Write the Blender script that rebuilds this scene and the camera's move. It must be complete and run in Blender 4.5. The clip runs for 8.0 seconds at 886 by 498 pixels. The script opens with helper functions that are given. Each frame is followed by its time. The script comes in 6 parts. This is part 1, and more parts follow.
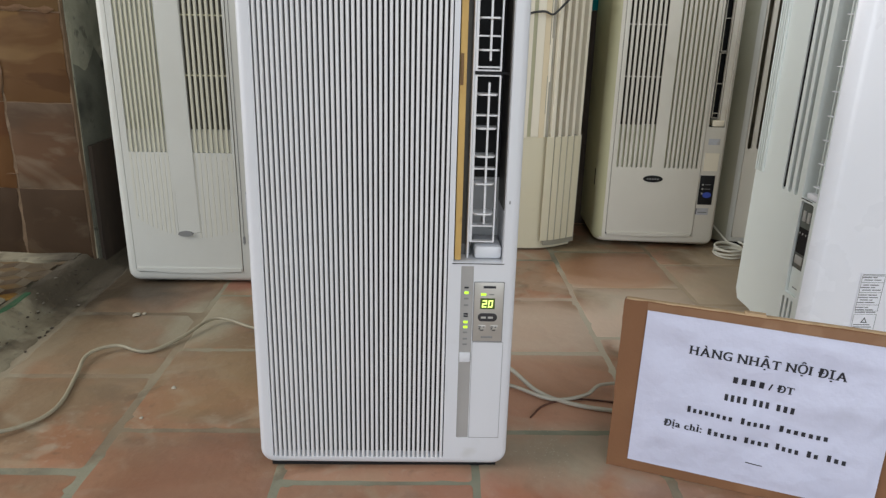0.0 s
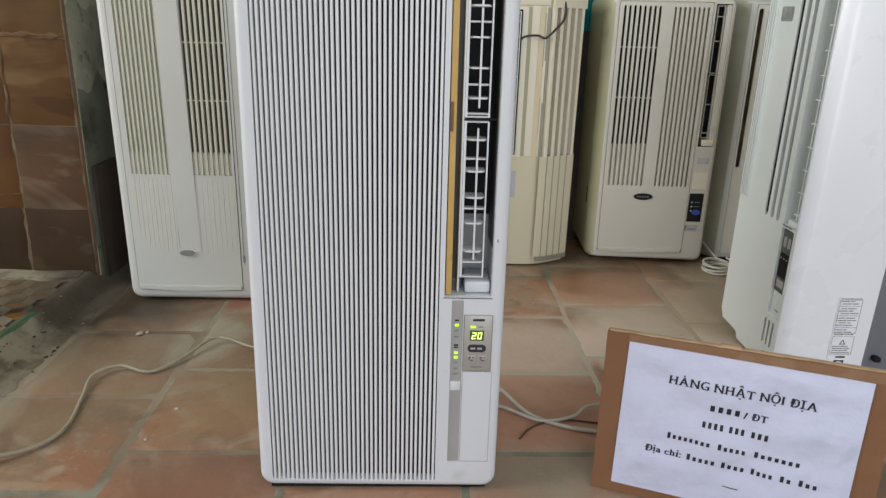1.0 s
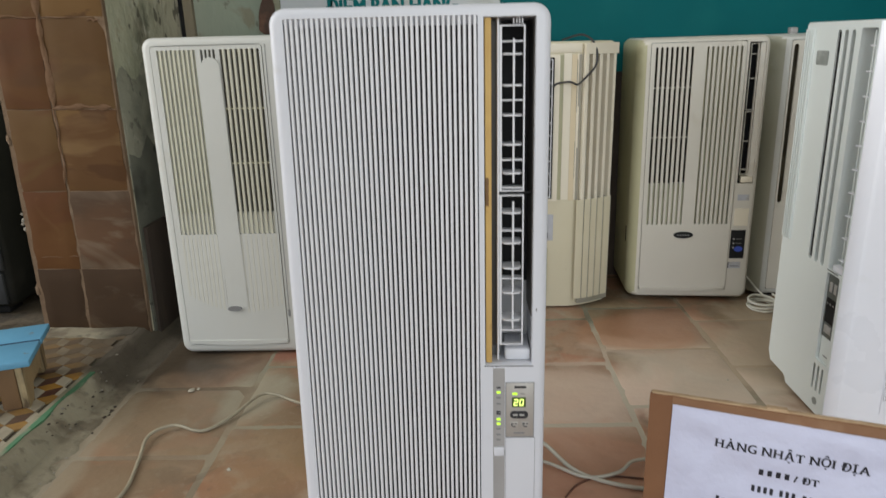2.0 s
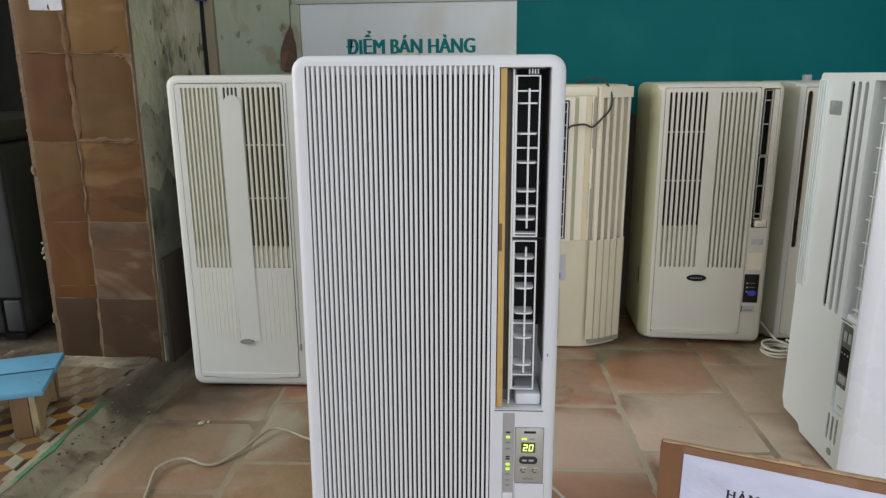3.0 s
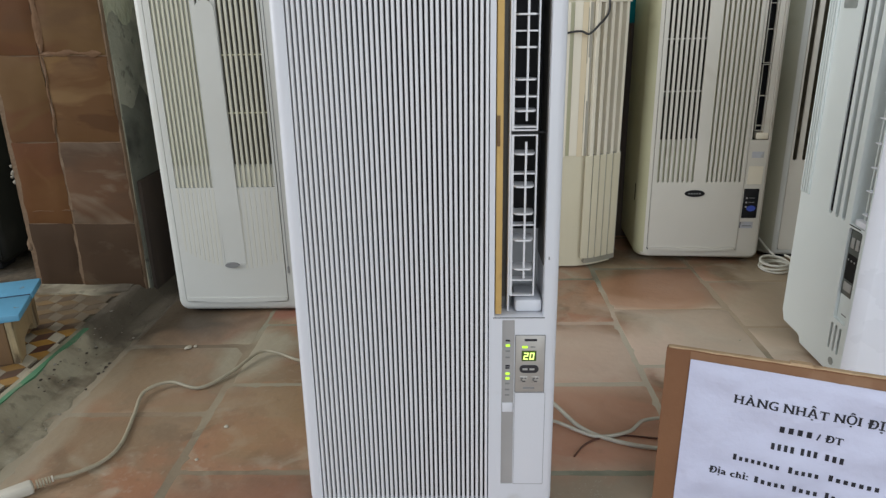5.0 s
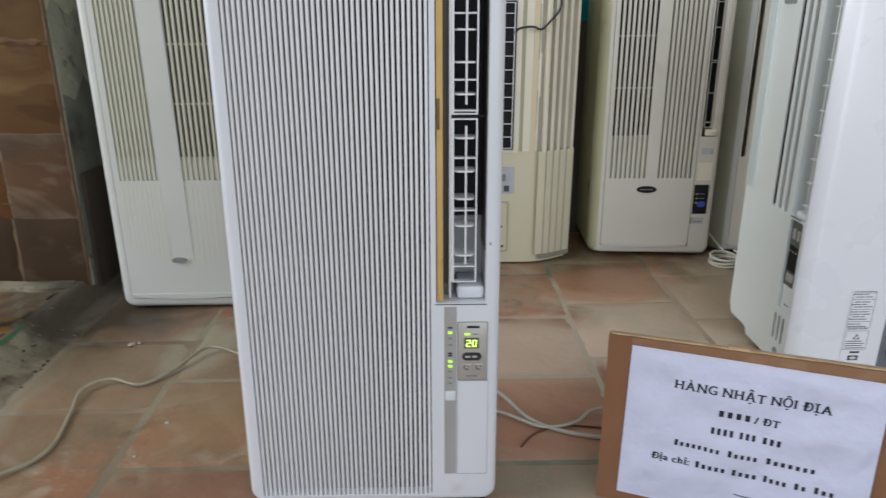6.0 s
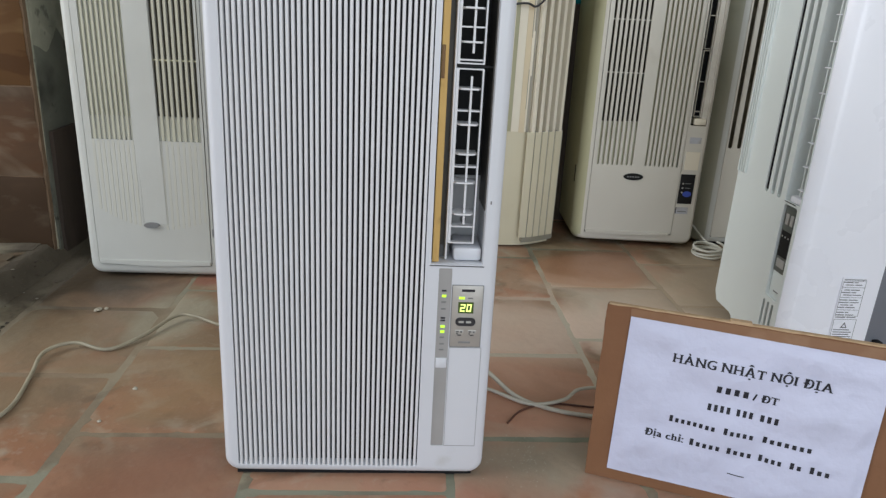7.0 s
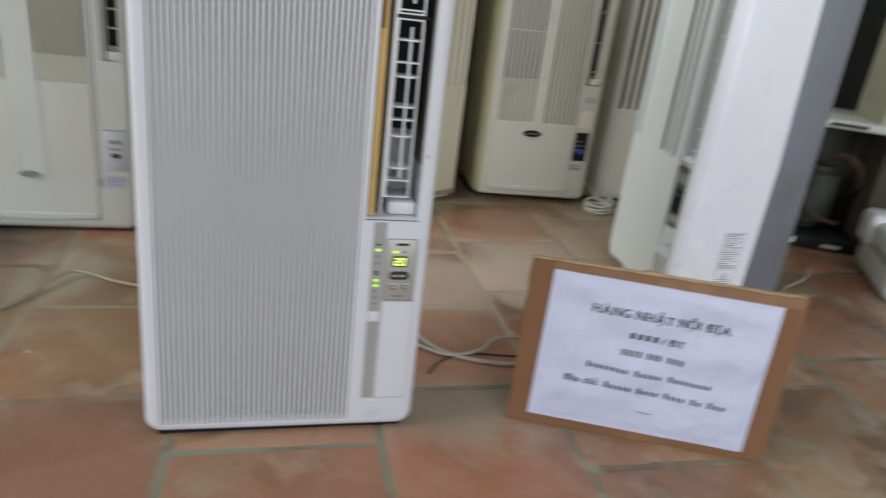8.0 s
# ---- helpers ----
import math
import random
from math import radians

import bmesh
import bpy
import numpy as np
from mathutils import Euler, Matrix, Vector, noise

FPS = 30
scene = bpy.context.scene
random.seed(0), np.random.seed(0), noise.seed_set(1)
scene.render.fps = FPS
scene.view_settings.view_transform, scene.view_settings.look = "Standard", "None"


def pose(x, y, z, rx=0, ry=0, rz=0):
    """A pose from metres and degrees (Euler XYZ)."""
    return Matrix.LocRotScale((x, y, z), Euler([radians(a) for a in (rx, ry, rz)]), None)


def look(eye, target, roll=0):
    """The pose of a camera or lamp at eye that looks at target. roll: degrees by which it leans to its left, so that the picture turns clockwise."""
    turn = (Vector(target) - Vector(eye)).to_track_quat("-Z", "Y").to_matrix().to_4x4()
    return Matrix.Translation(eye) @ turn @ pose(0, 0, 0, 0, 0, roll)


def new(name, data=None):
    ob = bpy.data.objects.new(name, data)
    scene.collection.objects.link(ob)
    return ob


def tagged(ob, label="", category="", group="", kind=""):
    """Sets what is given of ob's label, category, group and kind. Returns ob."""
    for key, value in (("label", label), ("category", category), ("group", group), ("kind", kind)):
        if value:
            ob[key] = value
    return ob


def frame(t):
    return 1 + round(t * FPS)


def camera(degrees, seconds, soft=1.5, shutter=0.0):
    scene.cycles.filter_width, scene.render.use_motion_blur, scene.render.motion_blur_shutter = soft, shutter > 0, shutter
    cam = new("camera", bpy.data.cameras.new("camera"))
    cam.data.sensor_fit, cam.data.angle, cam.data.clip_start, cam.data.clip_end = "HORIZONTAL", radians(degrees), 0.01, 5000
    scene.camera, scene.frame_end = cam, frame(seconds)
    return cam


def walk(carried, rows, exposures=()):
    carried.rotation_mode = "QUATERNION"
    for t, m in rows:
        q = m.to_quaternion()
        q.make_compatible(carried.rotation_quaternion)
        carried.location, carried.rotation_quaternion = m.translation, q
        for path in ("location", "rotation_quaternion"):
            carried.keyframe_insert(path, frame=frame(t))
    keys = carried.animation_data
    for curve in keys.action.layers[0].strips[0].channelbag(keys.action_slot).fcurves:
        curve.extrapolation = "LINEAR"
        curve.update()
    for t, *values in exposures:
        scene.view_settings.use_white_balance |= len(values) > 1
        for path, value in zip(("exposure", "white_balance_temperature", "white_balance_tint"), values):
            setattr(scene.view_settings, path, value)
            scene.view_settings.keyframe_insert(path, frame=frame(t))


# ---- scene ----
cam = camera(65.7, 8.0, soft=1.32, shutter=0.5)
PATH = [
    (0, (0.049, -0.804, 0.593), (0.098, 1.091, -0.045), 1.0),
    (0.5, (0.052, -0.815, 0.616), (0.105, 1.08, -0.02), 0.8),
    (1, (0.057, -0.83, 0.654), (0.11, 1.063, 0.01), 1.1),
    (1.5, (0.066, -0.834, 0.688), (0.101, 1.073, 0.085), 0.8),
    (1.8, (0.063, -0.832, 0.703), (0.031, 1.08, 0.116), -1.1),
    (2, (0.06, -0.829, 0.722), (-0.005, 1.083, 0.139), -1.8),
    (2.2, (0.054, -0.833, 0.74), (-0.025, 1.089, 0.181), -1.3),
    (3.3, (0.061, -0.834, 0.738), (-0.043, 1.102, 0.248), -0.7),
    (3.5, (0.059, -0.828, 0.732), (-0.036, 1.102, 0.216), -0.3),
    (4, (0.057, -0.808, 0.723), (-0.037, 1.102, 0.137), -1.0),
    (4.5, (0.053, -0.795, 0.704), (-0.035, 1.098, 0.068), -0.6),
    (4.7, (0.045, -0.788, 0.691), (-0.035, 1.095, 0.023), -1.1),
    (5.8, (0.076, -0.79, 0.659), (0.041, 1.097, -0.003), -1.7),
    (6, (0.08, -0.786, 0.651), (0.111, 1.103, -0.006), -0.6),
    (6.5, (0.072, -0.778, 0.61), (0.136, 1.11, -0.058), 2.1),
    (7, (0.048, -0.762, 0.592), (0.168, 1.122, -0.069), 2.6),
    (7.5, (0.028, -0.759, 0.586), (0.195, 1.103, -0.125), 1.0),
    (7.6, (0.021, -0.761, 0.58), (0.217, 1.095, -0.139), 0.8),
    (7.8, (-0.007, -0.757, 0.581), (0.280, 1.071, -0.178), 2.5),
    (7.9, (-0.015, -0.756, 0.585), (0.356, 1.055, -0.176), 4.3),
    (8, (-0.023, -0.755, 0.588), (0.456, 1.032, -0.171), 6.8),
]
# the clip's white balance cools slowly
BALANCE = [(0, 0, 6490, 10), (2.2, 0, 6570, 10), (3.5, 0, 6380, 10), (4.5, 0, 6280, 10), (6, -0.05, 6240, 10), (6.5, 0, 6230, 10), (7.5, 0, 6330, 10), (8, -0.05, 6380, 10)]
walk(cam, [(t, look(eye, target, roll)) for t, eye, target, roll in PATH], BALANCE)

# ---- light ----
world = bpy.data.worlds.new("sky")
scene.world = world
world.use_nodes = True
wn = world.node_tree.nodes
sky = wn.new("ShaderNodeTexSky")
sky.sky_type = "NISHITA"
sky.sun_disc = False
sky.sun_elevation, sky.sun_rotation = radians(48), radians(205)
world.node_tree.links.new(sky.outputs[0], wn["Background"].inputs[0])
wn["Background"].inputs[1].default_value = 0.10

sun = new("sun", bpy.data.lights.new("sun", "SUN"))
sun.data.energy, sun.data.angle, sun.data.color = 1.0, radians(12), (1.0, 0.97, 0.92)
sun.matrix_world = look((-3, -8, 9), (0, 0, 0))

# daylight in the open shop front behind the camera; plus an added side fill
front_light = new("shop_front_daylight", bpy.data.lights.new("shop_front_daylight", "AREA"))
front_light.data.shape, front_light.data.size, front_light.data.size_y = "RECTANGLE", 2.4, 2.0
front_light.data.energy, front_light.data.color = 47.0, (0.92, 0.97, 1.0)
front_light.matrix_world = look((0.95, -2.62, 1.30), (0.70, 0, 0.34))
# assumed opening, not seen: a fill that brightens the left-facing sides
side_light = new("side_fill_light", bpy.data.lights.new("side_fill_light", "AREA"))
side_light.data.shape, side_light.data.size, side_light.data.size_y = "RECTANGLE", 1.8, 1.9
side_light.data.energy, side_light.data.color = 86.0, (1.0, 0.99, 0.965)
side_light.matrix_world = look((-3.2, -0.30, 1.75), (0.7, 0.3, 0.5))


# ---- materials ----
def mat(name, col, col2=None, scale=8.0, dirt=None, dirt_scale=3.0, lo=0.55, hi=0.72, rough=0.5, bump=0.0,
        bump_scale=150.0, metal=0.0, rand=0.0, coat=0.0, stretch=(1, 1, 1), space="Object", layers=(), spec=0.5, patches=()):
    """Two tones by a coarse noise, dirt by a second one, fine relief, and a little change from piece to piece."""
    m = bpy.data.materials.new(name)
    m.use_nodes = True
    n, l = m.node_tree.nodes, m.node_tree.links
    b = n["Principled BSDF"]
    if space == "Object":
        src = n.new("ShaderNodeTexCoord").outputs["Object"]
    else:
        src = n.new("ShaderNodeNewGeometry").outputs["Position"]
    mp = n.new("ShaderNodeMapping")
    mp.inputs["Scale"].default_value = stretch
    l.new(src, mp.inputs["Vector"])
    src = mp.outputs[0]
    info = n.new("ShaderNodeObjectInfo")

    def tex(sc, detail=5.0, four=False):
        t = n.new("ShaderNodeTexNoise")
        t.inputs["Scale"].default_value, t.inputs["Detail"].default_value = sc, detail
        if four:
            t.noise_dimensions = "4D"
            mu = n.new("ShaderNodeMath")
            mu.operation = "MULTIPLY"
            mu.inputs[1].default_value = 31.0
            l.new(info.outputs["Random"], mu.inputs[0])
            l.new(mu.outputs[0], t.inputs["W"])
        l.new(src, t.inputs["Vector"])
        return t.outputs["Fac"]

    def ramp(fac, a, z):
        r = n.new("ShaderNodeMapRange")
        r.inputs["From Min"].default_value, r.inputs["From Max"].default_value = a, z
        l.new(fac, r.inputs["Value"])
        return r.outputs[0]

    def mix(fac, a, z):
        x = n.new("ShaderNodeMix")
        x.data_type = "RGBA"
        if isinstance(fac, float):
            x.inputs["Factor"].default_value = fac
        else:
            l.new(fac, x.inputs["Factor"])
        for sock, v in ((x.inputs["A"], a), (x.inputs["B"], z)):
            if isinstance(v, tuple):
                sock.default_value = (*v, 1)
            else:
                l.new(v, sock)
        return x.outputs["Result"]

    col2 = col2 or tuple(c * 0.9 for c in col)
    colour = mix(ramp(tex(scale, 6.0, rand > 0), 0.3, 0.7), col, col2)
    if dirt:
        colour = mix(ramp(tex(dirt_scale, 8.0), lo, hi), colour, dirt)
    for tint, sc, a, z, amount in layers:
        wavy = tex(sc, 9.0)
        wavy.node.inputs["Distortion"].default_value = 0.8 if sc < 20 else 0.0
        mu = n.new("ShaderNodeMath")
        mu.operation = "MULTIPLY"
        mu.inputs[1].default_value = amount
        l.new(ramp(wavy, a, z), mu.inputs[0])
        colour = mix(mu.outputs[0], colour, tint)
    for px, py, wx, wy, tint, amount in patches:
        # a stain, or painted shade, of uneven outline lying at one place
        away = n.new("ShaderNodeMapping")
        away.inputs["Location"].default_value = (-px / wx, -py / wy, 0)
        away.inputs["Scale"].default_value = (1 / wx, 1 / wy, 0)
        l.new(src, away.inputs["Vector"])
        far = n.new("ShaderNodeVectorMath")
        far.operation = "LENGTH"
        l.new(away.outputs[0], far.inputs[0])
        rag = n.new("ShaderNodeMath")
        rag.operation, rag.inputs[1].default_value = "MULTIPLY_ADD", 2.2
        edge = tex(5.0, 9.0)
        edge.node.inputs["Distortion"].default_value = 0.8
        l.new(edge, rag.inputs[0])
        l.new(far.outputs["Value"], rag.inputs[2])
        mu = n.new("ShaderNodeMath")
        mu.operation, mu.inputs[1].default_value = "MULTIPLY", amount
        l.new(ramp(rag.outputs[0], 2.25, 1.75), mu.inputs[0])
        colour = mix(mu.outputs[0], colour, tint)
    if rand:
        hs = n.new("ShaderNodeHueSaturation")
        va = n.new("ShaderNodeMapRange")
        va.inputs["To Min"].default_value, va.inputs["To Max"].default_value = 1 - rand, 1 + rand
        l.new(info.outputs["Random"], va.inputs["Value"])
        l.new(va.outputs[0], hs.inputs["Value"])
        l.new(colour, hs.inputs["Color"])
        colour = hs.outputs[0]
    l.new(colour, b.inputs["Base Color"])
    rr_ = n.new("ShaderNodeMapRange")
    rr_.inputs["To Min"].default_value, rr_.inputs["To Max"].default_value = rough - 0.1, min(1.0, rough + 0.12)
    l.new(tex(scale * 2.7, 4.0), rr_.inputs["Value"])
    l.new(rr_.outputs[0], b.inputs["Roughness"])
    b.inputs["Metallic"].default_value = metal
    b.inputs["Specular IOR Level"].default_value = spec
    b.inputs["Coat Weight"].default_value = coat
    if bump:
        bp = n.new("ShaderNodeBump")
        bp.inputs["Strength"].default_value, bp.inputs["Distance"].default_value = 1.0, bump
        l.new(tex(bump_scale, 6.0), bp.inputs["Height"])
        l.new(bp.outputs[0], b.inputs["Normal"])
    return m


def glow(name, col, strength):
    m = bpy.data.materials.new(name)
    m.use_nodes = True
    b = m.node_tree.nodes["Principled BSDF"]
    b.inputs["Base Color"].default_value = (*[c * 0.3 for c in col], 1)
    b.inputs["Emission Color"].default_value = (*col, 1)
    b.inputs["Emission Strength"].default_value = strength
    return m


WHITE = mat("white plastic", (0.655, 0.665, 0.705), (0.625, 0.635, 0.67), 5, (0.54, 0.54, 0.54), 14, 0.66, 0.8, 0.38, 0.00015, 260)
WHITE_RIB = mat("rib plastic", (0.73, 0.73, 0.75), (0.70, 0.70, 0.72), 9, (0.61, 0.61, 0.60), 20, 0.64, 0.8, 0.34)
IVORY_FAINT = mat("faintly yellowed plastic", (0.60, 0.595, 0.53), (0.565, 0.555, 0.485), 6, (0.53, 0.50, 0.41), 9, 0.62, 0.8, 0.45)
IVORY_OLD = mat("yellowed ivory plastic", (0.66, 0.645, 0.545), (0.62, 0.60, 0.50), 6, (0.52, 0.49, 0.38), 9, 0.62, 0.8, 0.45)
# greenish left side, darkened further for the shade beside the beige unit
GREEN_IVORY_SHADE = mat("greenish ivory plastic, darkened for shade", (0.42, 0.415, 0.325), (0.365, 0.36, 0.28), 5, (0.30, 0.29, 0.205), 7, 0.58, 0.75, 0.45)
IVORY = mat("ivory plastic", (0.585, 0.59, 0.555), (0.55, 0.55, 0.51), 5, (0.53, 0.51, 0.44), 9, 0.62, 0.8, 0.42, 0.00015, 240)
CREAM_RIB = mat("yellowed grille plastic", (0.78, 0.74, 0.50), (0.71, 0.67, 0.44), 6, (0.58, 0.54, 0.35), 9, 0.62, 0.8, 0.5)
BEIGE = mat("aged beige plastic", (0.65, 0.62, 0.545), (0.60, 0.57, 0.495), 5, (0.48, 0.44, 0.35), 7, 0.6, 0.78, 0.40, 0.0002, 220)
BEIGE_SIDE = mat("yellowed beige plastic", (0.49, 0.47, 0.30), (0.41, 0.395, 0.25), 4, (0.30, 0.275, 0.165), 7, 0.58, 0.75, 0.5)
CREAM = mat("cream plastic", (0.80, 0.74, 0.605), (0.74, 0.675, 0.535), 4, (0.58, 0.50, 0.36), 6, 0.60, 0.78, 0.46, 0.0002, 200)
CREAM_LOW = mat("yellowed cream plastic", (0.70, 0.645, 0.485), (0.65, 0.59, 0.42), 4, (0.50, 0.42, 0.27), 6, 0.58, 0.76, 0.48, 0.0002, 200)
RIB_OLD = mat("yellowed slat plastic", (0.60, 0.585, 0.47), (0.55, 0.53, 0.42), 6, (0.46, 0.43, 0.31), 9, 0.62, 0.8, 0.48)
OLIVE_OLD = mat("dull olive-cream plastic", (0.55, 0.54, 0.39), (0.47, 0.46, 0.33), 5, (0.36, 0.345, 0.23), 7, 0.58, 0.75, 0.5)
OLIVE_GAP = mat("dusty olive mesh", (0.68, 0.665, 0.50), (0.61, 0.595, 0.44), 9, (0.49, 0.47, 0.33), 12, 0.56, 0.72, 0.7)
TAPE = mat("old masking tape", (0.72, 0.61, 0.42), (0.66, 0.55, 0.37), 12, rough=0.6)
MINT = mat("cool white plastic", (0.76, 0.81, 0.795), (0.72, 0.77, 0.755), 5, (0.58, 0.62, 0.60), 10, 0.64, 0.82, 0.36, 0.00012, 260)
COOL = mat("glossy white plastic", (0.90, 0.905, 0.965), (0.87, 0.875, 0.935), 3, (0.78, 0.78, 0.80), 9, 0.66, 0.85, 0.28, 0.0001, 260)
GREY_CASE = mat("grey painted sheet metal", (0.21, 0.22, 0.255), (0.18, 0.19, 0.215), 4, (0.15, 0.145, 0.145), 6, 0.6, 0.8, 0.45)
DARK = mat("dark filter mesh", (0.040, 0.037, 0.026), (0.052, 0.048, 0.034), 60, (0.075, 0.068, 0.05), 25, 0.58, 0.75, 0.85, spec=0.1)
MIDGREY = mat("grey filter mesh", (0.014, 0.014, 0.015), (0.02, 0.02, 0.02), 60, (0.05, 0.048, 0.044), 20, 0.58, 0.75, 0.8)
BLACK = mat("black plastic", (0.010, 0.010, 0.011), (0.016, 0.016, 0.017), 20, (0.04, 0.037, 0.033), 9, 0.6, 0.8, 0.6, spec=0.2)
# groove tone, darkened to carry the shade between the ribs
GROOVE = mat("shade-toned olive plastic", (0.35, 0.325, 0.265), (0.295, 0.275, 0.22), 9, (0.28, 0.26, 0.19), 12, 0.56, 0.72, 0.6)
BROWNMESH = mat("dusty brown mesh", (0.13, 0.115, 0.08), (0.10, 0.09, 0.065), 40, (0.20, 0.18, 0.13), 12, 0.55, 0.7, 0.85, spec=0.1)
DUCT_PALE = mat("pale grey duct plastic", (0.46, 0.465, 0.47), (0.38, 0.385, 0.39), 7, (0.28, 0.28, 0.28), 9, 0.55, 0.75, 0.5)
# duct plastic darkened to carry the shade inside the outlet
DUCT_SHADE = mat("shade-toned duct plastic", (0.085, 0.08, 0.072), (0.06, 0.056, 0.05), 7, (0.13, 0.125, 0.11), 9, 0.55, 0.75, 0.5)
DUCT = mat("grey duct plastic", (0.20, 0.205, 0.21), (0.15, 0.155, 0.16), 7, (0.1, 0.1, 0.1), 9, 0.55, 0.75, 0.5)
FOAM = mat("ochre foam strip", (0.62, 0.41, 0.14), (0.55, 0.35, 0.12), 30, (0.36, 0.22, 0.08), 25, 0.62, 0.75, 0.75, 0.0003, 300)
SILVER = mat("silver control plate", (0.46, 0.44, 0.41), (0.42, 0.40, 0.37), 40, rough=0.34, metal=0.35)
GREYSTRIP = mat("warm grey strip", (0.36, 0.35, 0.34), (0.33, 0.32, 0.31), 20, rough=0.45)
BUTTON = mat("glossy black button", (0.03, 0.03, 0.035), rough=0.25)
BADGE_GREY = mat("grey badge plastic", (0.30, 0.32, 0.30), (0.24, 0.26, 0.245), 60, (0.42, 0.44, 0.42), 50, 0.55, 0.7, 0.4)
LIGHTKEY = mat("pale key", (0.42, 0.41, 0.39), rough=0.4)
INK = mat("black ink", (0.012, 0.012, 0.02), rough=0.6)
INKDARK = mat("dark grey print", (0.07, 0.07, 0.07), rough=0.6)
INKGREY = mat("faded print", (0.22, 0.22, 0.22), rough=0.6)
FADEDBLUE = mat("faded blue print", (0.22, 0.27, 0.50), rough=0.5)
INKBLUE = mat("blue print", (0.05, 0.09, 0.45), rough=0.5)
OLDLABEL = mat("soiled label paper", (0.50, 0.51, 0.55), (0.42, 0.43, 0.46), 30, (0.36, 0.34, 0.30), 25, 0.55, 0.7, 0.55)
LABEL = mat("label paper", (0.72, 0.73, 0.76), (0.68, 0.69, 0.72), 10, rough=0.55)
GLASS_DISPLAY = mat("display window", (0.06, 0.10, 0.015), (0.05, 0.085, 0.012), 20, rough=0.3)
LED = glow("lit green lamp", (0.55, 0.95, 0.05), 1.2)
DIGIT = glow("lit digits", (0.80, 1.0, 0.25), 1.6)
PAPER = mat("white printed paper", (0.55, 0.565, 0.71), (0.52, 0.535, 0.675), 9, (0.49, 0.505, 0.63), 16, 0.6, 0.8, 0.55, 0.011, 11)
CARD = mat("brown cardboard", (0.205, 0.095, 0.042), (0.175, 0.078, 0.034), 14, (0.27, 0.14, 0.072), 8, 0.58, 0.75, 0.72, 0.0005, 160)
CARD_TAPE = mat("brown packing tape", (0.235, 0.125, 0.066), (0.20, 0.10, 0.05), 18, (0.30, 0.18, 0.105), 12, 0.58, 0.72, 0.42)
CARD_EDGE = mat("torn cardboard edge", (0.50, 0.36, 0.22), (0.38, 0.25, 0.14), 60, rough=0.85, bump=0.001, bump_scale=220)
CABLE = mat("pale grey cable", (0.37, 0.33, 0.235), (0.29, 0.255, 0.18), 30, (0.23, 0.215, 0.165), 18, 0.56, 0.74, 0.5)
CABLE_PALE = mat("dusty white cable", (0.56, 0.53, 0.45), (0.47, 0.44, 0.37), 30, (0.36, 0.335, 0.27), 18, 0.56, 0.74, 0.5)
CABLE_WHITE = mat("white cable", (0.72, 0.71, 0.64), (0.6, 0.59, 0.5), 30, rough=0.5)
METALPIN = mat("bare metal pin", (0.55, 0.53, 0.48), rough=0.35, metal=0.9)
# colour of the line that draws the cables' shadow
CABLE_SHADE = mat("red-brown cable shade", (0.11, 0.042, 0.025), (0.08, 0.03, 0.02), 30, rough=0.6)
CABLE_DARK = mat("dark cable", (0.03, 0.03, 0.03), rough=0.5)
DUST = (((0.285, 0.245, 0.16), 2.3, 0.38, 0.60, 0.68), ((0.30, 0.135, 0.07), 2.6, 0.50, 0.56, 0.55), ((0.34, 0.28, 0.185), 4.3, 0.54, 0.57, 0.42), ((0.15, 0.088, 0.048), 2.9, 0.535, 0.565, 0.5), ((0.13, 0.088, 0.055), 7.0, 0.56, 0.61, 0.5), ((0.36, 0.165, 0.09), 5.2, 0.55, 0.60, 0.4), ((0.38, 0.345, 0.26), 12.0, 0.55, 0.68, 0.48), ((0.45, 0.41, 0.34), 70.0, 0.58, 0.78, 0.3), ((0.10, 0.075, 0.05), 45.0, 0.60, 0.74, 0.35))
# stains and painted corner shade on the floor: place, reach, colour and strength
PALE_DUST = (
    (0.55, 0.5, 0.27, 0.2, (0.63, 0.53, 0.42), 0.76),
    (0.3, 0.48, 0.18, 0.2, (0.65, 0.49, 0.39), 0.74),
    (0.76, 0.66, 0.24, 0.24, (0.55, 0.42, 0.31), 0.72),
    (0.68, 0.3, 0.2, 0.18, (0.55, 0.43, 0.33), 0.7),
    (-0.665, 0.25, 0.035, 0.55, (0.33, 0.285, 0.205), 0.75),
    (0.52, 0.8, 0.2, 0.1, (0.42, 0.215, 0.12), 0.7),
    (-0.24, 0.0, 0.1, 0.12, (0.17, 0.075, 0.045), 0.6),
)
RED_WEAR = (
    (0.3, 0.02, 0.14, 0.1, (0.42, 0.31, 0.25), 0.5),
    (0.26, 0.03, 0.13, 0.09, (0.31, 0.275, 0.2), 0.6),
    (0.29, 0.22, 0.16, 0.13, (0.47, 0.24, 0.155), 0.7),
    (0.6, 0.83, 0.15, 0.1, (0.42, 0.235, 0.145), 0.6),
    (0.2, -0.12, 0.3, 0.11, (0.33, 0.135, 0.08), 0.55),
    (-0.3, -0.03, 0.22, 0.13, (0.32, 0.155, 0.095), 0.5),
    (-0.55, 0.38, 0.2, 0.26, (0.275, 0.205, 0.13), 0.6),
)
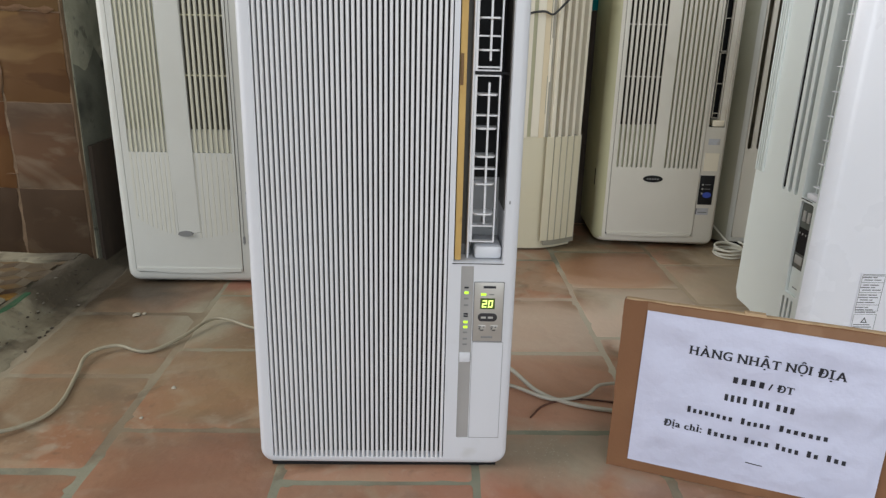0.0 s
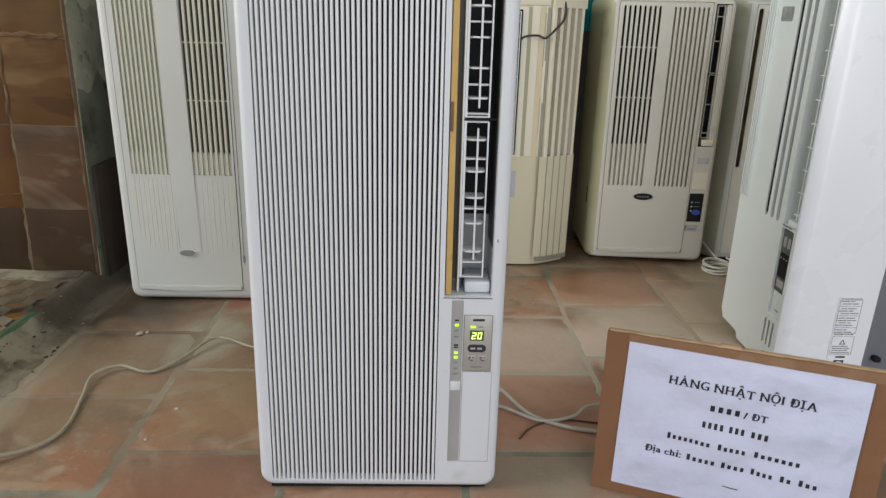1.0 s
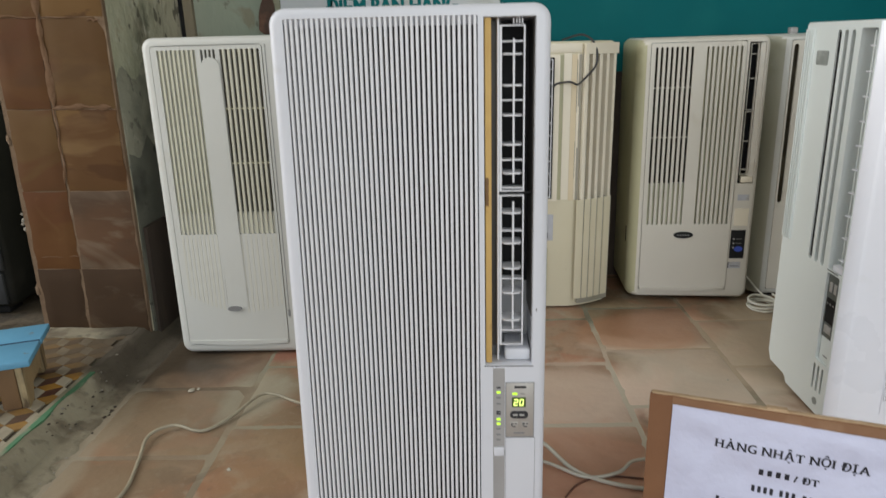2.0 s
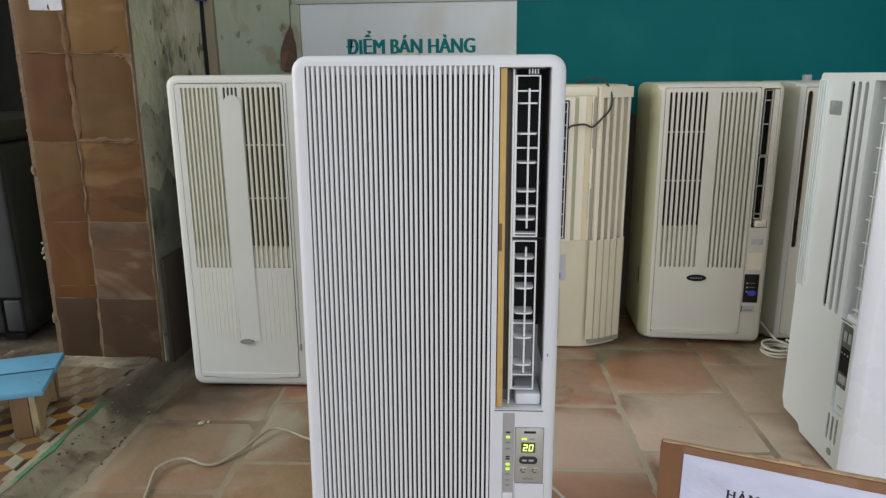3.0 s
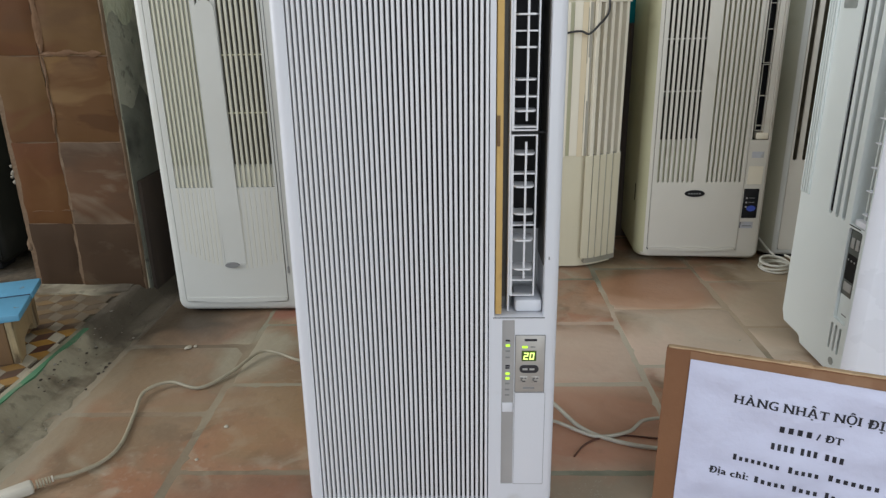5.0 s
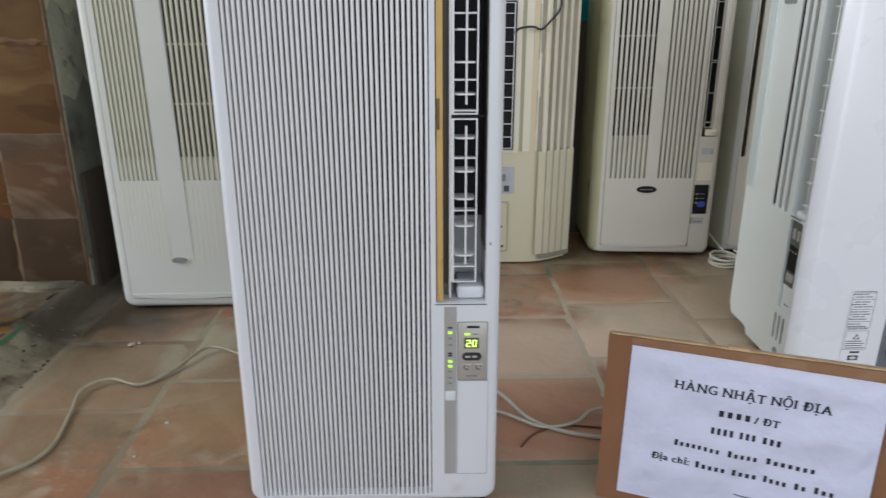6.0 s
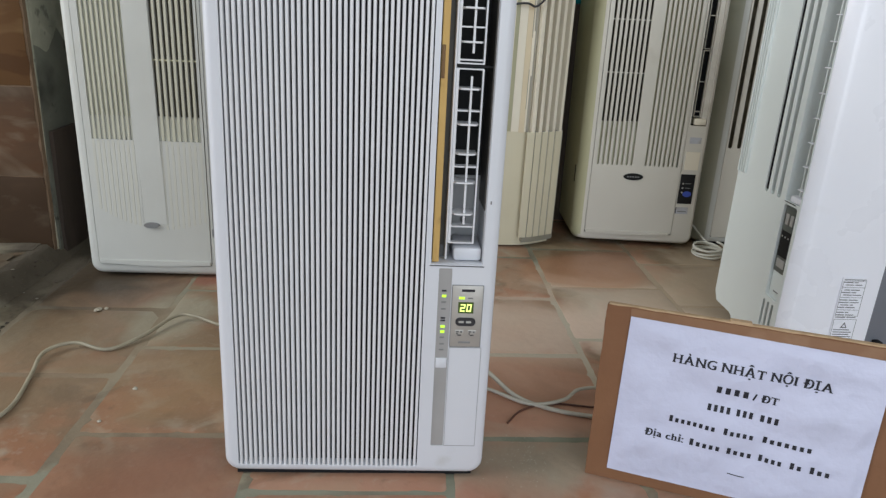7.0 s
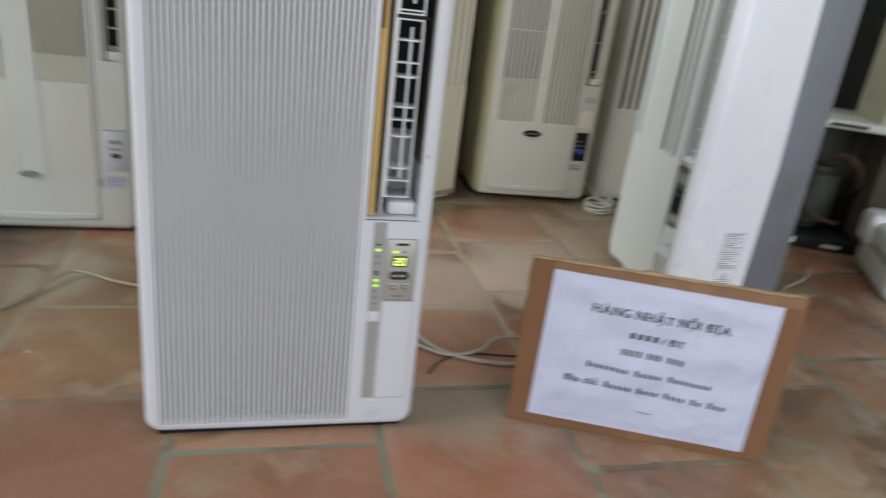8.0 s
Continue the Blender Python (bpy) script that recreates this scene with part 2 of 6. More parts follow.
BROWN_WEAR_AND_SHADE = (
    (-0.55, 0.62, 0.16, 0.12, (0.19, 0.105, 0.07), 0.55),
    (-0.37, 0.68, 0.05, 0.05, (0.26, 0.105, 0.07), 0.8),
    (-0.3, 0.23, 0.15, 0.13, (0.27, 0.165, 0.082), 0.6),
    (-0.4, 0.5, 0.07, 0.14, (0.36, 0.33, 0.24), 0.6),
    # dirt and shade between partition and ivory unit, painted as one patch
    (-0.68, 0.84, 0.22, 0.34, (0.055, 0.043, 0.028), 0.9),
    (0.84, 0.68, 0.18, 0.3, (0.4, 0.315, 0.22), 0.85),
)
STAINS_AND_SHADE = PALE_DUST + RED_WEAR + BROWN_WEAR_AND_SHADE
TILES = [mat("terracotta tile, " + w, a, b, 6, None, 3, 0.5, 0.6, 0.42, 0.0009, 70, rand=0.05, space="World", layers=DUST, patches=STAINS_AND_SHADE) for w, a, b in (
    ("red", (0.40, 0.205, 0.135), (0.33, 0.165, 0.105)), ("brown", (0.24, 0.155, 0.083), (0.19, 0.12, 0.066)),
    ("olive", (0.38, 0.285, 0.195), (0.32, 0.23, 0.155)), ("pink", (0.33, 0.15, 0.09), (0.27, 0.12, 0.072)), ("pale", (0.38, 0.245, 0.17), (0.32, 0.20, 0.135)), ("dirty and shaded", (0.125, 0.092, 0.06), (0.095, 0.068, 0.045)), ("ochre", (0.30, 0.19, 0.095), (0.25, 0.155, 0.076)))]
# the joints' last patch repeats that corner's dirt and painted shade
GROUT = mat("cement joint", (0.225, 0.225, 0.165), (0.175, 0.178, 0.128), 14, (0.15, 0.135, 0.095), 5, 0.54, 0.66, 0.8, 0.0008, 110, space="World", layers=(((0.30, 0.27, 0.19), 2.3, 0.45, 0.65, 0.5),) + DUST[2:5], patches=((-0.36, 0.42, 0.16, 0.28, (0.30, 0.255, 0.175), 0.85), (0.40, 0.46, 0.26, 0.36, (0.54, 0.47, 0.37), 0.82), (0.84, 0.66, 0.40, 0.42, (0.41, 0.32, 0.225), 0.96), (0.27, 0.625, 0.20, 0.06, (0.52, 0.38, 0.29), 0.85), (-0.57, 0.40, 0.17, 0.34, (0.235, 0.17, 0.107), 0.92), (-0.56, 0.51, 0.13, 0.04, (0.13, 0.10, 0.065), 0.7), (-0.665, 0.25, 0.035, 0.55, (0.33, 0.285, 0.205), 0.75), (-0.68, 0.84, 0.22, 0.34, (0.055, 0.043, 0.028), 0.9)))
# the cement's patch darkens the same corner, dirt and shade together
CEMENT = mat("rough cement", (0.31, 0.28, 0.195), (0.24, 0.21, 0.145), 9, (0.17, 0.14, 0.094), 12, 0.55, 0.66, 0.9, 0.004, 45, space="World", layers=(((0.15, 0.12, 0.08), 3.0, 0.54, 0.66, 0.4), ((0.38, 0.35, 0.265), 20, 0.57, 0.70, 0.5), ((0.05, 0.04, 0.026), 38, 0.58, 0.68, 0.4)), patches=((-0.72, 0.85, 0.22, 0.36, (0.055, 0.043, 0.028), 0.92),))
DIRT = mat("trodden dirt", (0.088, 0.067, 0.043), (0.06, 0.046, 0.03), 9, (0.045, 0.035, 0.024), 12, 0.52, 0.64, 0.95, 0.004, 50, space="World", layers=(((0.13, 0.105, 0.07), 15, 0.58, 0.70, 0.5), ((0.04, 0.055, 0.03), 6, 0.58, 0.68, 0.5)))
GREENLINE = mat("green paint line", (0.05, 0.175, 0.08), (0.09, 0.20, 0.11), 20, (0.23, 0.215, 0.15), 16, 0.47, 0.62, 0.75, space="World")
# dirt at the partition's foot, with the shade there painted in
LEDGE_DIRT_AND_SHADE = ((-0.86, 0.66, 0.26, 0.13, (0.13, 0.098, 0.06), 0.55), (-0.80, 0.74, 0.20, 0.15, (0.085, 0.065, 0.042), 0.8), (-1.05, 0.78, 0.25, 0.12, (0.06, 0.048, 0.032), 0.85))
OLDDIRT = (((0.105, 0.08, 0.05), 3.0, 0.40, 0.58, 0.65), ((0.06, 0.046, 0.031), 8.0, 0.54, 0.68, 0.6))
PAT_Y = mat("ochre cement tile", (0.46, 0.24, 0.045), (0.38, 0.20, 0.04), 20, (0.22, 0.15, 0.08), 9, 0.56, 0.72, 0.55, space="World", layers=OLDDIRT, patches=LEDGE_DIRT_AND_SHADE)
PAT_B = mat("brown cement tile", (0.11, 0.045, 0.03), (0.08, 0.035, 0.025), 20, (0.16, 0.12, 0.08), 9, 0.56, 0.72, 0.55, space="World", layers=OLDDIRT, patches=LEDGE_DIRT_AND_SHADE)
PAT_W = mat("cream cement tile", (0.56, 0.50, 0.38), (0.48, 0.43, 0.32), 20, (0.26, 0.21, 0.13), 9, 0.54, 0.72, 0.55, space="World", layers=OLDDIRT, patches=LEDGE_DIRT_AND_SHADE)
BANDS = (((0.095, 0.036, 0.015), 4, 0.57, 0.62, 0.6), ((0.19, 0.115, 0.05), 8, 0.60, 0.72, 0.25), ((0.075, 0.038, 0.018), 2.8, 0.53, 0.62, 0.5))
STONES = [mat("brown sandstone tile, " + w, a, b, 3.0, c, 3, 0.5, 0.64, 0.6, 0.0006, 40, rand=0.08, stretch=(0.8, 1, 1.3), layers=BANDS, spec=0.15, space="World") for w, a, b, c in (
    ("ochre", (0.112, 0.062, 0.019), (0.083, 0.043, 0.013), (0.130, 0.075, 0.023)), ("red", (0.104, 0.044, 0.015), (0.082, 0.034, 0.011), (0.118, 0.056, 0.020)), ("tan", (0.115, 0.063, 0.024), (0.092, 0.047, 0.017), (0.132, 0.077, 0.031)))]
STONE_VEIN = mat("veined ochre sandstone tile", (0.145, 0.080, 0.028), (0.115, 0.060, 0.020), 3.0, (0.098, 0.048, 0.018), 2.6, 0.52, 0.56, 0.6, 0.0006, 40, rand=0.05, stretch=(0.7, 1, 1.7), layers=(((0.068, 0.031, 0.012), 3.4, 0.56, 0.585, 0.8), ((0.20, 0.125, 0.055), 6, 0.56, 0.66, 0.5)), spec=0.15, space="World")
STONE_STREAK = mat("streaked brown sandstone tile", (0.115, 0.062, 0.034), (0.085, 0.044, 0.023), 4, (0.075, 0.046, 0.028), 3, 0.5, 0.6, 0.6, 0.0006, 40, rand=0.05, stretch=(0.7, 1, 1.9), layers=(((0.19, 0.145, 0.10), 5, 0.55, 0.66, 0.65), ((0.06, 0.032, 0.018), 3, 0.55, 0.60, 0.6)), spec=0.15, space="World")
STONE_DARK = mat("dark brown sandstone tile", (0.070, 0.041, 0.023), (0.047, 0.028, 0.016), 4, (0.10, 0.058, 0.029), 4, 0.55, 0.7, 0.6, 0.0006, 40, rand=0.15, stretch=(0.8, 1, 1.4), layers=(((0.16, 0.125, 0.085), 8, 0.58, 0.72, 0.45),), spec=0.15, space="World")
DADO = mat("very dark brown wood", (0.055, 0.036, 0.024), (0.035, 0.025, 0.018), 9, (0.10, 0.075, 0.05), 6, 0.56, 0.7, 0.75, 0.001, 60, stretch=(1, 1, 0.2))
LIME = mat("pale lime", (0.27, 0.245, 0.20), (0.19, 0.17, 0.135), 40, rough=0.9)
SMEAR = mat("pinkish smeared mortar", (0.165, 0.098, 0.058), (0.115, 0.064, 0.033), 22, (0.215, 0.14, 0.095), 14, 0.52, 0.66, 0.92, 0.002, 120, spec=0.15)
MORTAR = mat("lime mortar", (0.175, 0.115, 0.068), (0.125, 0.078, 0.044), 18, (0.25, 0.185, 0.125), 9, 0.56, 0.7, 0.92, 0.003, 120)
PLASTER = mat("stained old plaster", (0.52, 0.49, 0.37), (0.375, 0.355, 0.255), 6, (0.16, 0.15, 0.105), 7, 0.57, 0.66, 0.9, 0.010, 26, stretch=(1, 1, 0.7), layers=(((0.55, 0.52, 0.42), 15, 0.55, 0.60, 0.65), ((0.13, 0.12, 0.085), 5.2, 0.57, 0.66, 0.5), ((0.22, 0.25, 0.16), 4.0, 0.54, 0.66, 0.6), ((0.06, 0.052, 0.037), 30, 0.63, 0.66, 0.75), ((0.26, 0.21, 0.13), 9, 0.58, 0.64, 0.5)))
OLDWOOD = mat("faded green painted board", (0.37, 0.40, 0.31), (0.27, 0.32, 0.25), 6, (0.15, 0.29, 0.245), 4.0, 0.48, 0.60, 0.75, 0.002, 50, stretch=(1, 1, 0.6), layers=(((0.24, 0.20, 0.125), 9, 0.56, 0.63, 0.6), ((0.45, 0.45, 0.36), 5, 0.57, 0.63, 0.5), ((0.10, 0.08, 0.055), 22, 0.63, 0.67, 0.6)))
POST = mat("weathered wood post", (0.38, 0.32, 0.22), (0.25, 0.21, 0.145), 22, (0.34, 0.35, 0.27), 12, 0.5, 0.66, 0.85, 0.0012, 90, stretch=(1, 1, 0.12))
RUST = mat("peeled brown patch", (0.11, 0.062, 0.045), (0.075, 0.05, 0.038), 18, (0.19, 0.10, 0.065), 14, 0.55, 0.66, 0.9, 0.002, 90)
BOARD = mat("white sign sheet", (0.60, 0.63, 0.66), (0.56, 0.59, 0.62), 3, (0.50, 0.51, 0.48), 4, 0.55, 0.75, 0.5)
TEAL = mat("teal sign sheet", (0.004, 0.124, 0.134), (0.003, 0.110, 0.120), 3, (0.008, 0.138, 0.143), 5, 0.55, 0.75, 0.5, spec=0.06)
TEALPRINT = mat("teal print", (0.004, 0.17, 0.18), (0.004, 0.15, 0.16), 9, rough=0.6, spec=0.15)
ALU = mat("sign rim", (0.55, 0.56, 0.54), rough=0.45, metal=0.3)
BLUEPAINT = mat("worn light blue paint", (0.13, 0.36, 0.54), (0.105, 0.31, 0.48), 9, (0.22, 0.16, 0.09), 20, 0.66, 0.70, 0.55, 0.0008, 70)
# colour of the strip that draws the shade between the stool's planks
BLUE_SHADE = mat("dark blue gap shade", (0.012, 0.05, 0.10), (0.008, 0.03, 0.06), 30, rough=0.9)
RAWWOOD = mat("raw weathered wood", (0.20, 0.115, 0.052), (0.135, 0.076, 0.036), 14, (0.26, 0.20, 0.11), 9, 0.54, 0.66, 0.78, 0.0016, 90, stretch=(1, 1, 0.15), layers=(((0.06, 0.04, 0.024), 12, 0.58, 0.68, 0.6),))
SPLITWOOD = mat("rough pale split wood", (0.40, 0.29, 0.15), (0.28, 0.195, 0.095), 18, (0.11, 0.075, 0.04), 26, 0.54, 0.62, 0.85, 0.003, 60, stretch=(1, 1, 0.35), layers=(((0.42, 0.34, 0.20), 30, 0.56, 0.66, 0.6),))
WALL = mat("painted wall", (0.52, 0.53, 0.48), (0.47, 0.48, 0.43), 3, (0.36, 0.36, 0.31), 4, 0.58, 0.75, 0.85, 0.001, 40)
# wall colour nearly black, so the inner room's dimness is painted in
INNER = mat("inner wall, dimness in its colour", (0.014, 0.015, 0.012), (0.010, 0.011, 0.008), 3, rough=0.85)
CEIL = mat("ceiling paint", (0.78, 0.78, 0.75), (0.72, 0.72, 0.69), 3, rough=0.9)
CHARCOAL = mat("charcoal appliance paint", (0.022, 0.024, 0.023), (0.016, 0.018, 0.017), 5, (0.05, 0.05, 0.045), 8, 0.58, 0.75, 0.5, spec=0.25)
COPPER = mat("tarnished copper pipe", (0.14, 0.075, 0.05), (0.09, 0.055, 0.04), 20, rough=0.6, metal=0.5)
METALDARK = mat("dusty dark metal", (0.035, 0.038, 0.032), (0.05, 0.052, 0.044), 12, (0.06, 0.06, 0.045), 9, 0.57, 0.7, 0.6, metal=0.2)
GREENMETAL = mat("dull green metal", (0.12, 0.16, 0.115), (0.08, 0.11, 0.08), 9, (0.05, 0.06, 0.045), 7, 0.55, 0.7, 0.6)
BROWNMETAL = mat("dusty brown metal", (0.075, 0.056, 0.04), (0.05, 0.038, 0.027), 9, (0.11, 0.09, 0.065), 7, 0.56, 0.7, 0.7)
# appliance greys darkened to carry the dimness of the inner room
SILVERGREY = mat("dimmed silver-grey paint", (0.042, 0.044, 0.047), (0.032, 0.034, 0.036), 6, (0.035, 0.035, 0.035), 9, 0.55, 0.72, 0.45, spec=0.25)
GREYSIDE = mat("dimmed olive-grey paint", (0.017, 0.017, 0.014), (0.013, 0.013, 0.011), 5, (0.025, 0.024, 0.020), 8, 0.56, 0.74, 0.6, spec=0.2)
PANEL_DARK = mat("dark grey-green plate", (0.11, 0.12, 0.11), (0.085, 0.095, 0.085), 15, rough=0.35)
CRUMB = mat("crumb", (0.42, 0.38, 0.30), rough=0.9)
BLUECLOTH = mat("blue cloth", (0.05, 0.05, 0.22), (0.04, 0.04, 0.17), 30, rough=0.9)

# mottled plaster tones darkened to carry the corner's shade
WALL_SHADE_MID = mat("grey-green plaster, half shaded", (0.27, 0.265, 0.20), (0.185, 0.185, 0.14), 6, (0.10, 0.10, 0.075), 6, 0.52, 0.66, 0.88, 0.006, 28, layers=(((0.36, 0.345, 0.265), 14, 0.55, 0.66, 0.5), ((0.05, 0.048, 0.036), 26, 0.62, 0.67, 0.6)))
WALL_SHADE = mat("mottled plaster, shade in its colour", (0.135, 0.135, 0.105), (0.085, 0.086, 0.066), 6, (0.03, 0.03, 0.023), 5, 0.52, 0.66, 0.85, 0.004, 30, layers=(((0.085, 0.092, 0.068), 12, 0.50, 0.72, 0.6), ((0.014, 0.014, 0.010), 25, 0.62, 0.68, 0.6)))


# ---- building helpers ----
def part(name, bm, material, parent=None, label="", at=None, sharp=35):
    bmesh.ops.recalc_face_normals(bm, faces=bm.faces)
    me = bpy.data.meshes.new(name)
    bm.to_mesh(me)
    bm.free()
    for mm in material if isinstance(material, (list, tuple)) else [material]:
        me.materials.append(mm)
    for p in me.polygons:
        p.use_smooth = True
    me.set_sharp_from_angle(angle=radians(sharp))
    ob = new(name, me)
    if parent:
        ob.parent = parent
    if at is not None:
        ob.matrix_basis = at
    if label:
        ob["label"] = label
    return ob


def share(name, like, parent, at):
    ob = new(name, like.data)
    ob.parent = parent
    ob.matrix_basis = at
    return ob


def thing(name, m, label, category, group="", kind=""):
    ob = new(name)
    ob.empty_display_size = 0.05
    ob.matrix_basis = m
    return tagged(ob, label, category, group, kind)


def rr(x0, x1, z0, z1, r=0.0, n=4):
    """A rounded rectangle as a loop of (x, z)."""
    if r <= 0:
        return [(x0, z0), (x1, z0), (x1, z1), (x0, z1)]
    out = []
    for cx, cz, a0 in ((x1 - r, z0 + r, -90), (x1 - r, z1 - r, 0), (x0 + r, z1 - r, 90), (x0 + r, z0 + r, 180)):
        for k in range(n + 1):
            a = radians(a0 + 90 * k / n)
            out.append((cx + r * math.cos(a), cz + r * math.sin(a)))
    return out


def oval(cx, cz, a, b, n=24):
    return [(cx + a * math.cos(2 * math.pi * k / n), cz + b * math.sin(2 * math.pi * k / n)) for k in range(n)]


def loop_verts(bm, pts, y):
    return [bm.verts.new((x, y, z)) for x, z in pts]


def loop_edges(bm, vs):
    return [bm.edges.new((vs[i], vs[(i + 1) % len(vs)])) for i in range(len(vs))]


def ring(bm, a, b):
    for i in range(len(a)):
        j = (i + 1) % len(a)
        bm.faces.new((a[i], a[j], b[j], b[i]))


def plate(bm, outer, holes, y0, y1):
    """A flat plate between y0 (front) and y1 with holes through it."""
    loops = [loop_verts(bm, p, y0) for p in (outer, *holes)]
    edges = [e for v in loops for e in loop_edges(bm, v)]
    got = bmesh.ops.triangle_fill(bm, use_beauty=True, use_dissolve=False, edges=edges)
    faces = [g for g in got["geom"] if isinstance(g, bmesh.types.BMFace)]
    ex = bmesh.ops.extrude_face_region(bm, geom=faces)
    for v in (g for g in ex["geom"] if isinstance(g, bmesh.types.BMVert)):
        v.co.y += y1 - y0
    return bm


def box(bm, x0, x1, y0, y1, z0, z1, bevel=0.0, seg=2):
    got = bmesh.ops.create_cube(bm, size=1.0)
    vs = got["verts"]
    for v in vs:
        v.co = Vector((x0 + (v.co.x + 0.5) * (x1 - x0), y0 + (v.co.y + 0.5) * (y1 - y0), z0 + (v.co.z + 0.5) * (z1 - z0)))
    if bevel:
        es = list({e for v in vs for e in v.link_edges})
        bmesh.ops.bevel(bm, geom=es, offset=bevel, segments=seg, affect="EDGES", profile=0.5)
    return bm


def boxm(*a, **k):
    return box(bmesh.new(), *a, **k)


def shell(w, h, depth, corner, edge, holes, lip=0.006, steps=4, z0=0.0, wide_left=0.0):
    """A moulded housing: rounded corners and front edge, openings through its front."""
    bm = bmesh.new()

    def outline(inset, y):
        vs = loop_verts(bm, rr(-w / 2 + inset, w / 2 - inset, z0 + inset, h - inset, max(corner - inset, 0.002), 5), y)
        if wide_left:
            # the left edge bends back over a greater width
            for v in vs:
                if v.co.x < -w / 4:
                    v.co.x += wide_left * inset / edge
                    v.co.y += 1.2 * wide_left * max(0, 1 - inset / edge) ** 2
        return vs

    first = outline(edge, 0.0)
    edges = loop_edges(bm, first)
    for hole in holes:
        hv = loop_verts(bm, hole, 0.0)
        edges += loop_edges(bm, hv)
        ring(bm, hv, loop_verts(bm, hole, lip))
    bmesh.ops.triangle_fill(bm, use_beauty=True, use_dissolve=False, edges=edges)
    last = first
    for k in range(1, steps + 1):
        a = math.pi / 2 * k / steps
        nxt = outline(edge * (1 - math.sin(a)), edge * (1 - math.cos(a)))
        ring(bm, last, nxt)
        last = nxt
    back = outline(0.0, depth)
    ring(bm, last, back)
    bm.faces.new(back)
    return bm


def rail(path, radius, sides=8, sub=8):
    """A round cable along a smooth line through the given places."""
    pts = [Vector(p) for p in path]
    ext = [2 * pts[0] - pts[1], *pts, 2 * pts[-1] - pts[-2]]
    line = []
    for i in range(1, len(ext) - 2):
        p0, p1, p2, p3 = ext[i - 1:i + 3]
        for k in range(sub):
            t = k / sub
            line.append(0.5 * ((2 * p1) + (p2 - p0) * t + (2 * p0 - 5 * p1 + 4 * p2 - p3) * t * t + (3 * p1 - p0 - 3 * p2 + p3) * t ** 3))
    line.append(pts[-1])
    bm = bmesh.new()
    rings = []
    side = Vector((0, 0, 1))
    for i, p in enumerate(line):
        d = (line[min(i + 1, len(line) - 1)] - line[max(i - 1, 0)]).normalized()
        u = (side - d * side.dot(d))
        u = u.normalized() if u.length > 1e-4 else Vector((1, 0, 0))
        v = d.cross(u)
        side = u
        rings.append([bm.verts.new(p + radius * (math.cos(2 * math.pi * k / sides) * u + math.sin(2 * math.pi * k / sides) * v)) for k in range(sides)])
    for a, b in zip(rings, rings[1:]):
        ring(bm, a, b)
    bm.faces.new(rings[0])
    bm.faces.new(rings[-1])
    return bm


def letters(text, size, bold=0.0, width=None, align="CENTER"):
    """Lettering in its own x and z, at y = 0 and facing -y; bold lays it twice, a little apart."""
    cu = bpy.data.curves.new("lettering", "FONT")
    cu.body, cu.size, cu.align_x, cu.extrude = text, size, align, 0.0001
    cu.resolution_u = 3
    ob = new("lettering", cu)
    dg = bpy.context.evaluated_depsgraph_get()
    dg.update()
    me = bpy.data.meshes.new_from_object(ob.evaluated_get(dg))
    bpy.data.objects.remove(ob)
    bm = bmesh.new()
    for k in range(3 if bold else 1):
        bm.from_mesh(me)
        bm.verts.ensure_lookup_table()
        per = len(me.vertices)
        for v in bm.verts[k * per:(k + 1) * per]:
            v.co.x += (k - 1) * bold if bold else 0.0
            v.co.z += 0.00003 * k
    bpy.data.meshes.remove(me)
    xs = [v.co.x for v in bm.verts]
    sx = width / (max(xs) - min(xs)) if width else 1.0
    for v in bm.verts:
        x, y, z = v.co
        v.co = Vector((x * sx, -z, y))
    return bm


def covered(bm, z):
    """The stretches of x that a flat lettering covers at height z."""
    spans = []
    for f in bm.faces:
        xs = []
        for e in f.edges:
            a, b = e.verts[0].co, e.verts[1].co
            if (a.z - z) * (b.z - z) < 0:
                xs.append(a.x + (b.x - a.x) * (z - a.z) / (b.z - a.z))
        if len(xs) > 1:
            spans.append((min(xs), max(xs)))
    out = []
    for a, b in sorted(spans):
        if out and a <= out[-1][1] + 1e-5:
            out[-1][1] = max(b, out[-1][1])
        else:
            out.append([a, b])
    return out


SERIF_FOOT, SERIF_HEAD = "HNIĐTAÀẬỊịỉh", "HNIĐỊ"


def serif_letters(text, size, bold, width):
    """Bold lettering with slab feet on the upright strokes, laid letter by letter."""
    probe = letters("I", size)
    cap = max(v.co.z for v in probe.verts)
    probe.free()
    out, x = bmesh.new(), 0.0
    for ch in text:
        if ch == " ":
            x += 0.30 * size
            continue
        g = letters(ch, size, bold)
        for heads, z, d in ((SERIF_FOOT, 0.02 * size, 1), (SERIF_HEAD, cap - 0.02 * size, -1)):
            if ch in heads:
                for a, b in covered(g, z):
                    if b - a < 0.30 * size:
                        z0, z1 = sorted((z - 0.02 * size * d, z + 0.030 * size * d))
                        box(g, a - 0.055 * size, b + 0.055 * size, -0.0001, 0.0001, z0, z1)
        if ch == "T":
            a, b = min(v.co.x for v in g.verts), max(v.co.x for v in g.verts)
            for x0 in (a, b - 0.035 * size):
                box(g, x0, x0 + 0.035 * size, -0.0001, 0.0001, cap - 0.20 * size, cap)
        lo_ = min(v.co.x for v in g.verts)
        wide = max(v.co.x for v in g.verts) - lo_
        bmesh.ops.translate(g, vec=(x - lo_, 0, 0), verts=g.verts)
        me = bpy.data.meshes.new("glyph")
        g.to_mesh(me)
        g.free()
        out.from_mesh(me)
        bpy.data.meshes.remove(me)
        x += wide + 0.045 * size
    x -= 0.045 * size
    for v in out.verts:
        v.co.x = (v.co.x / x - 0.5) * width
    return out


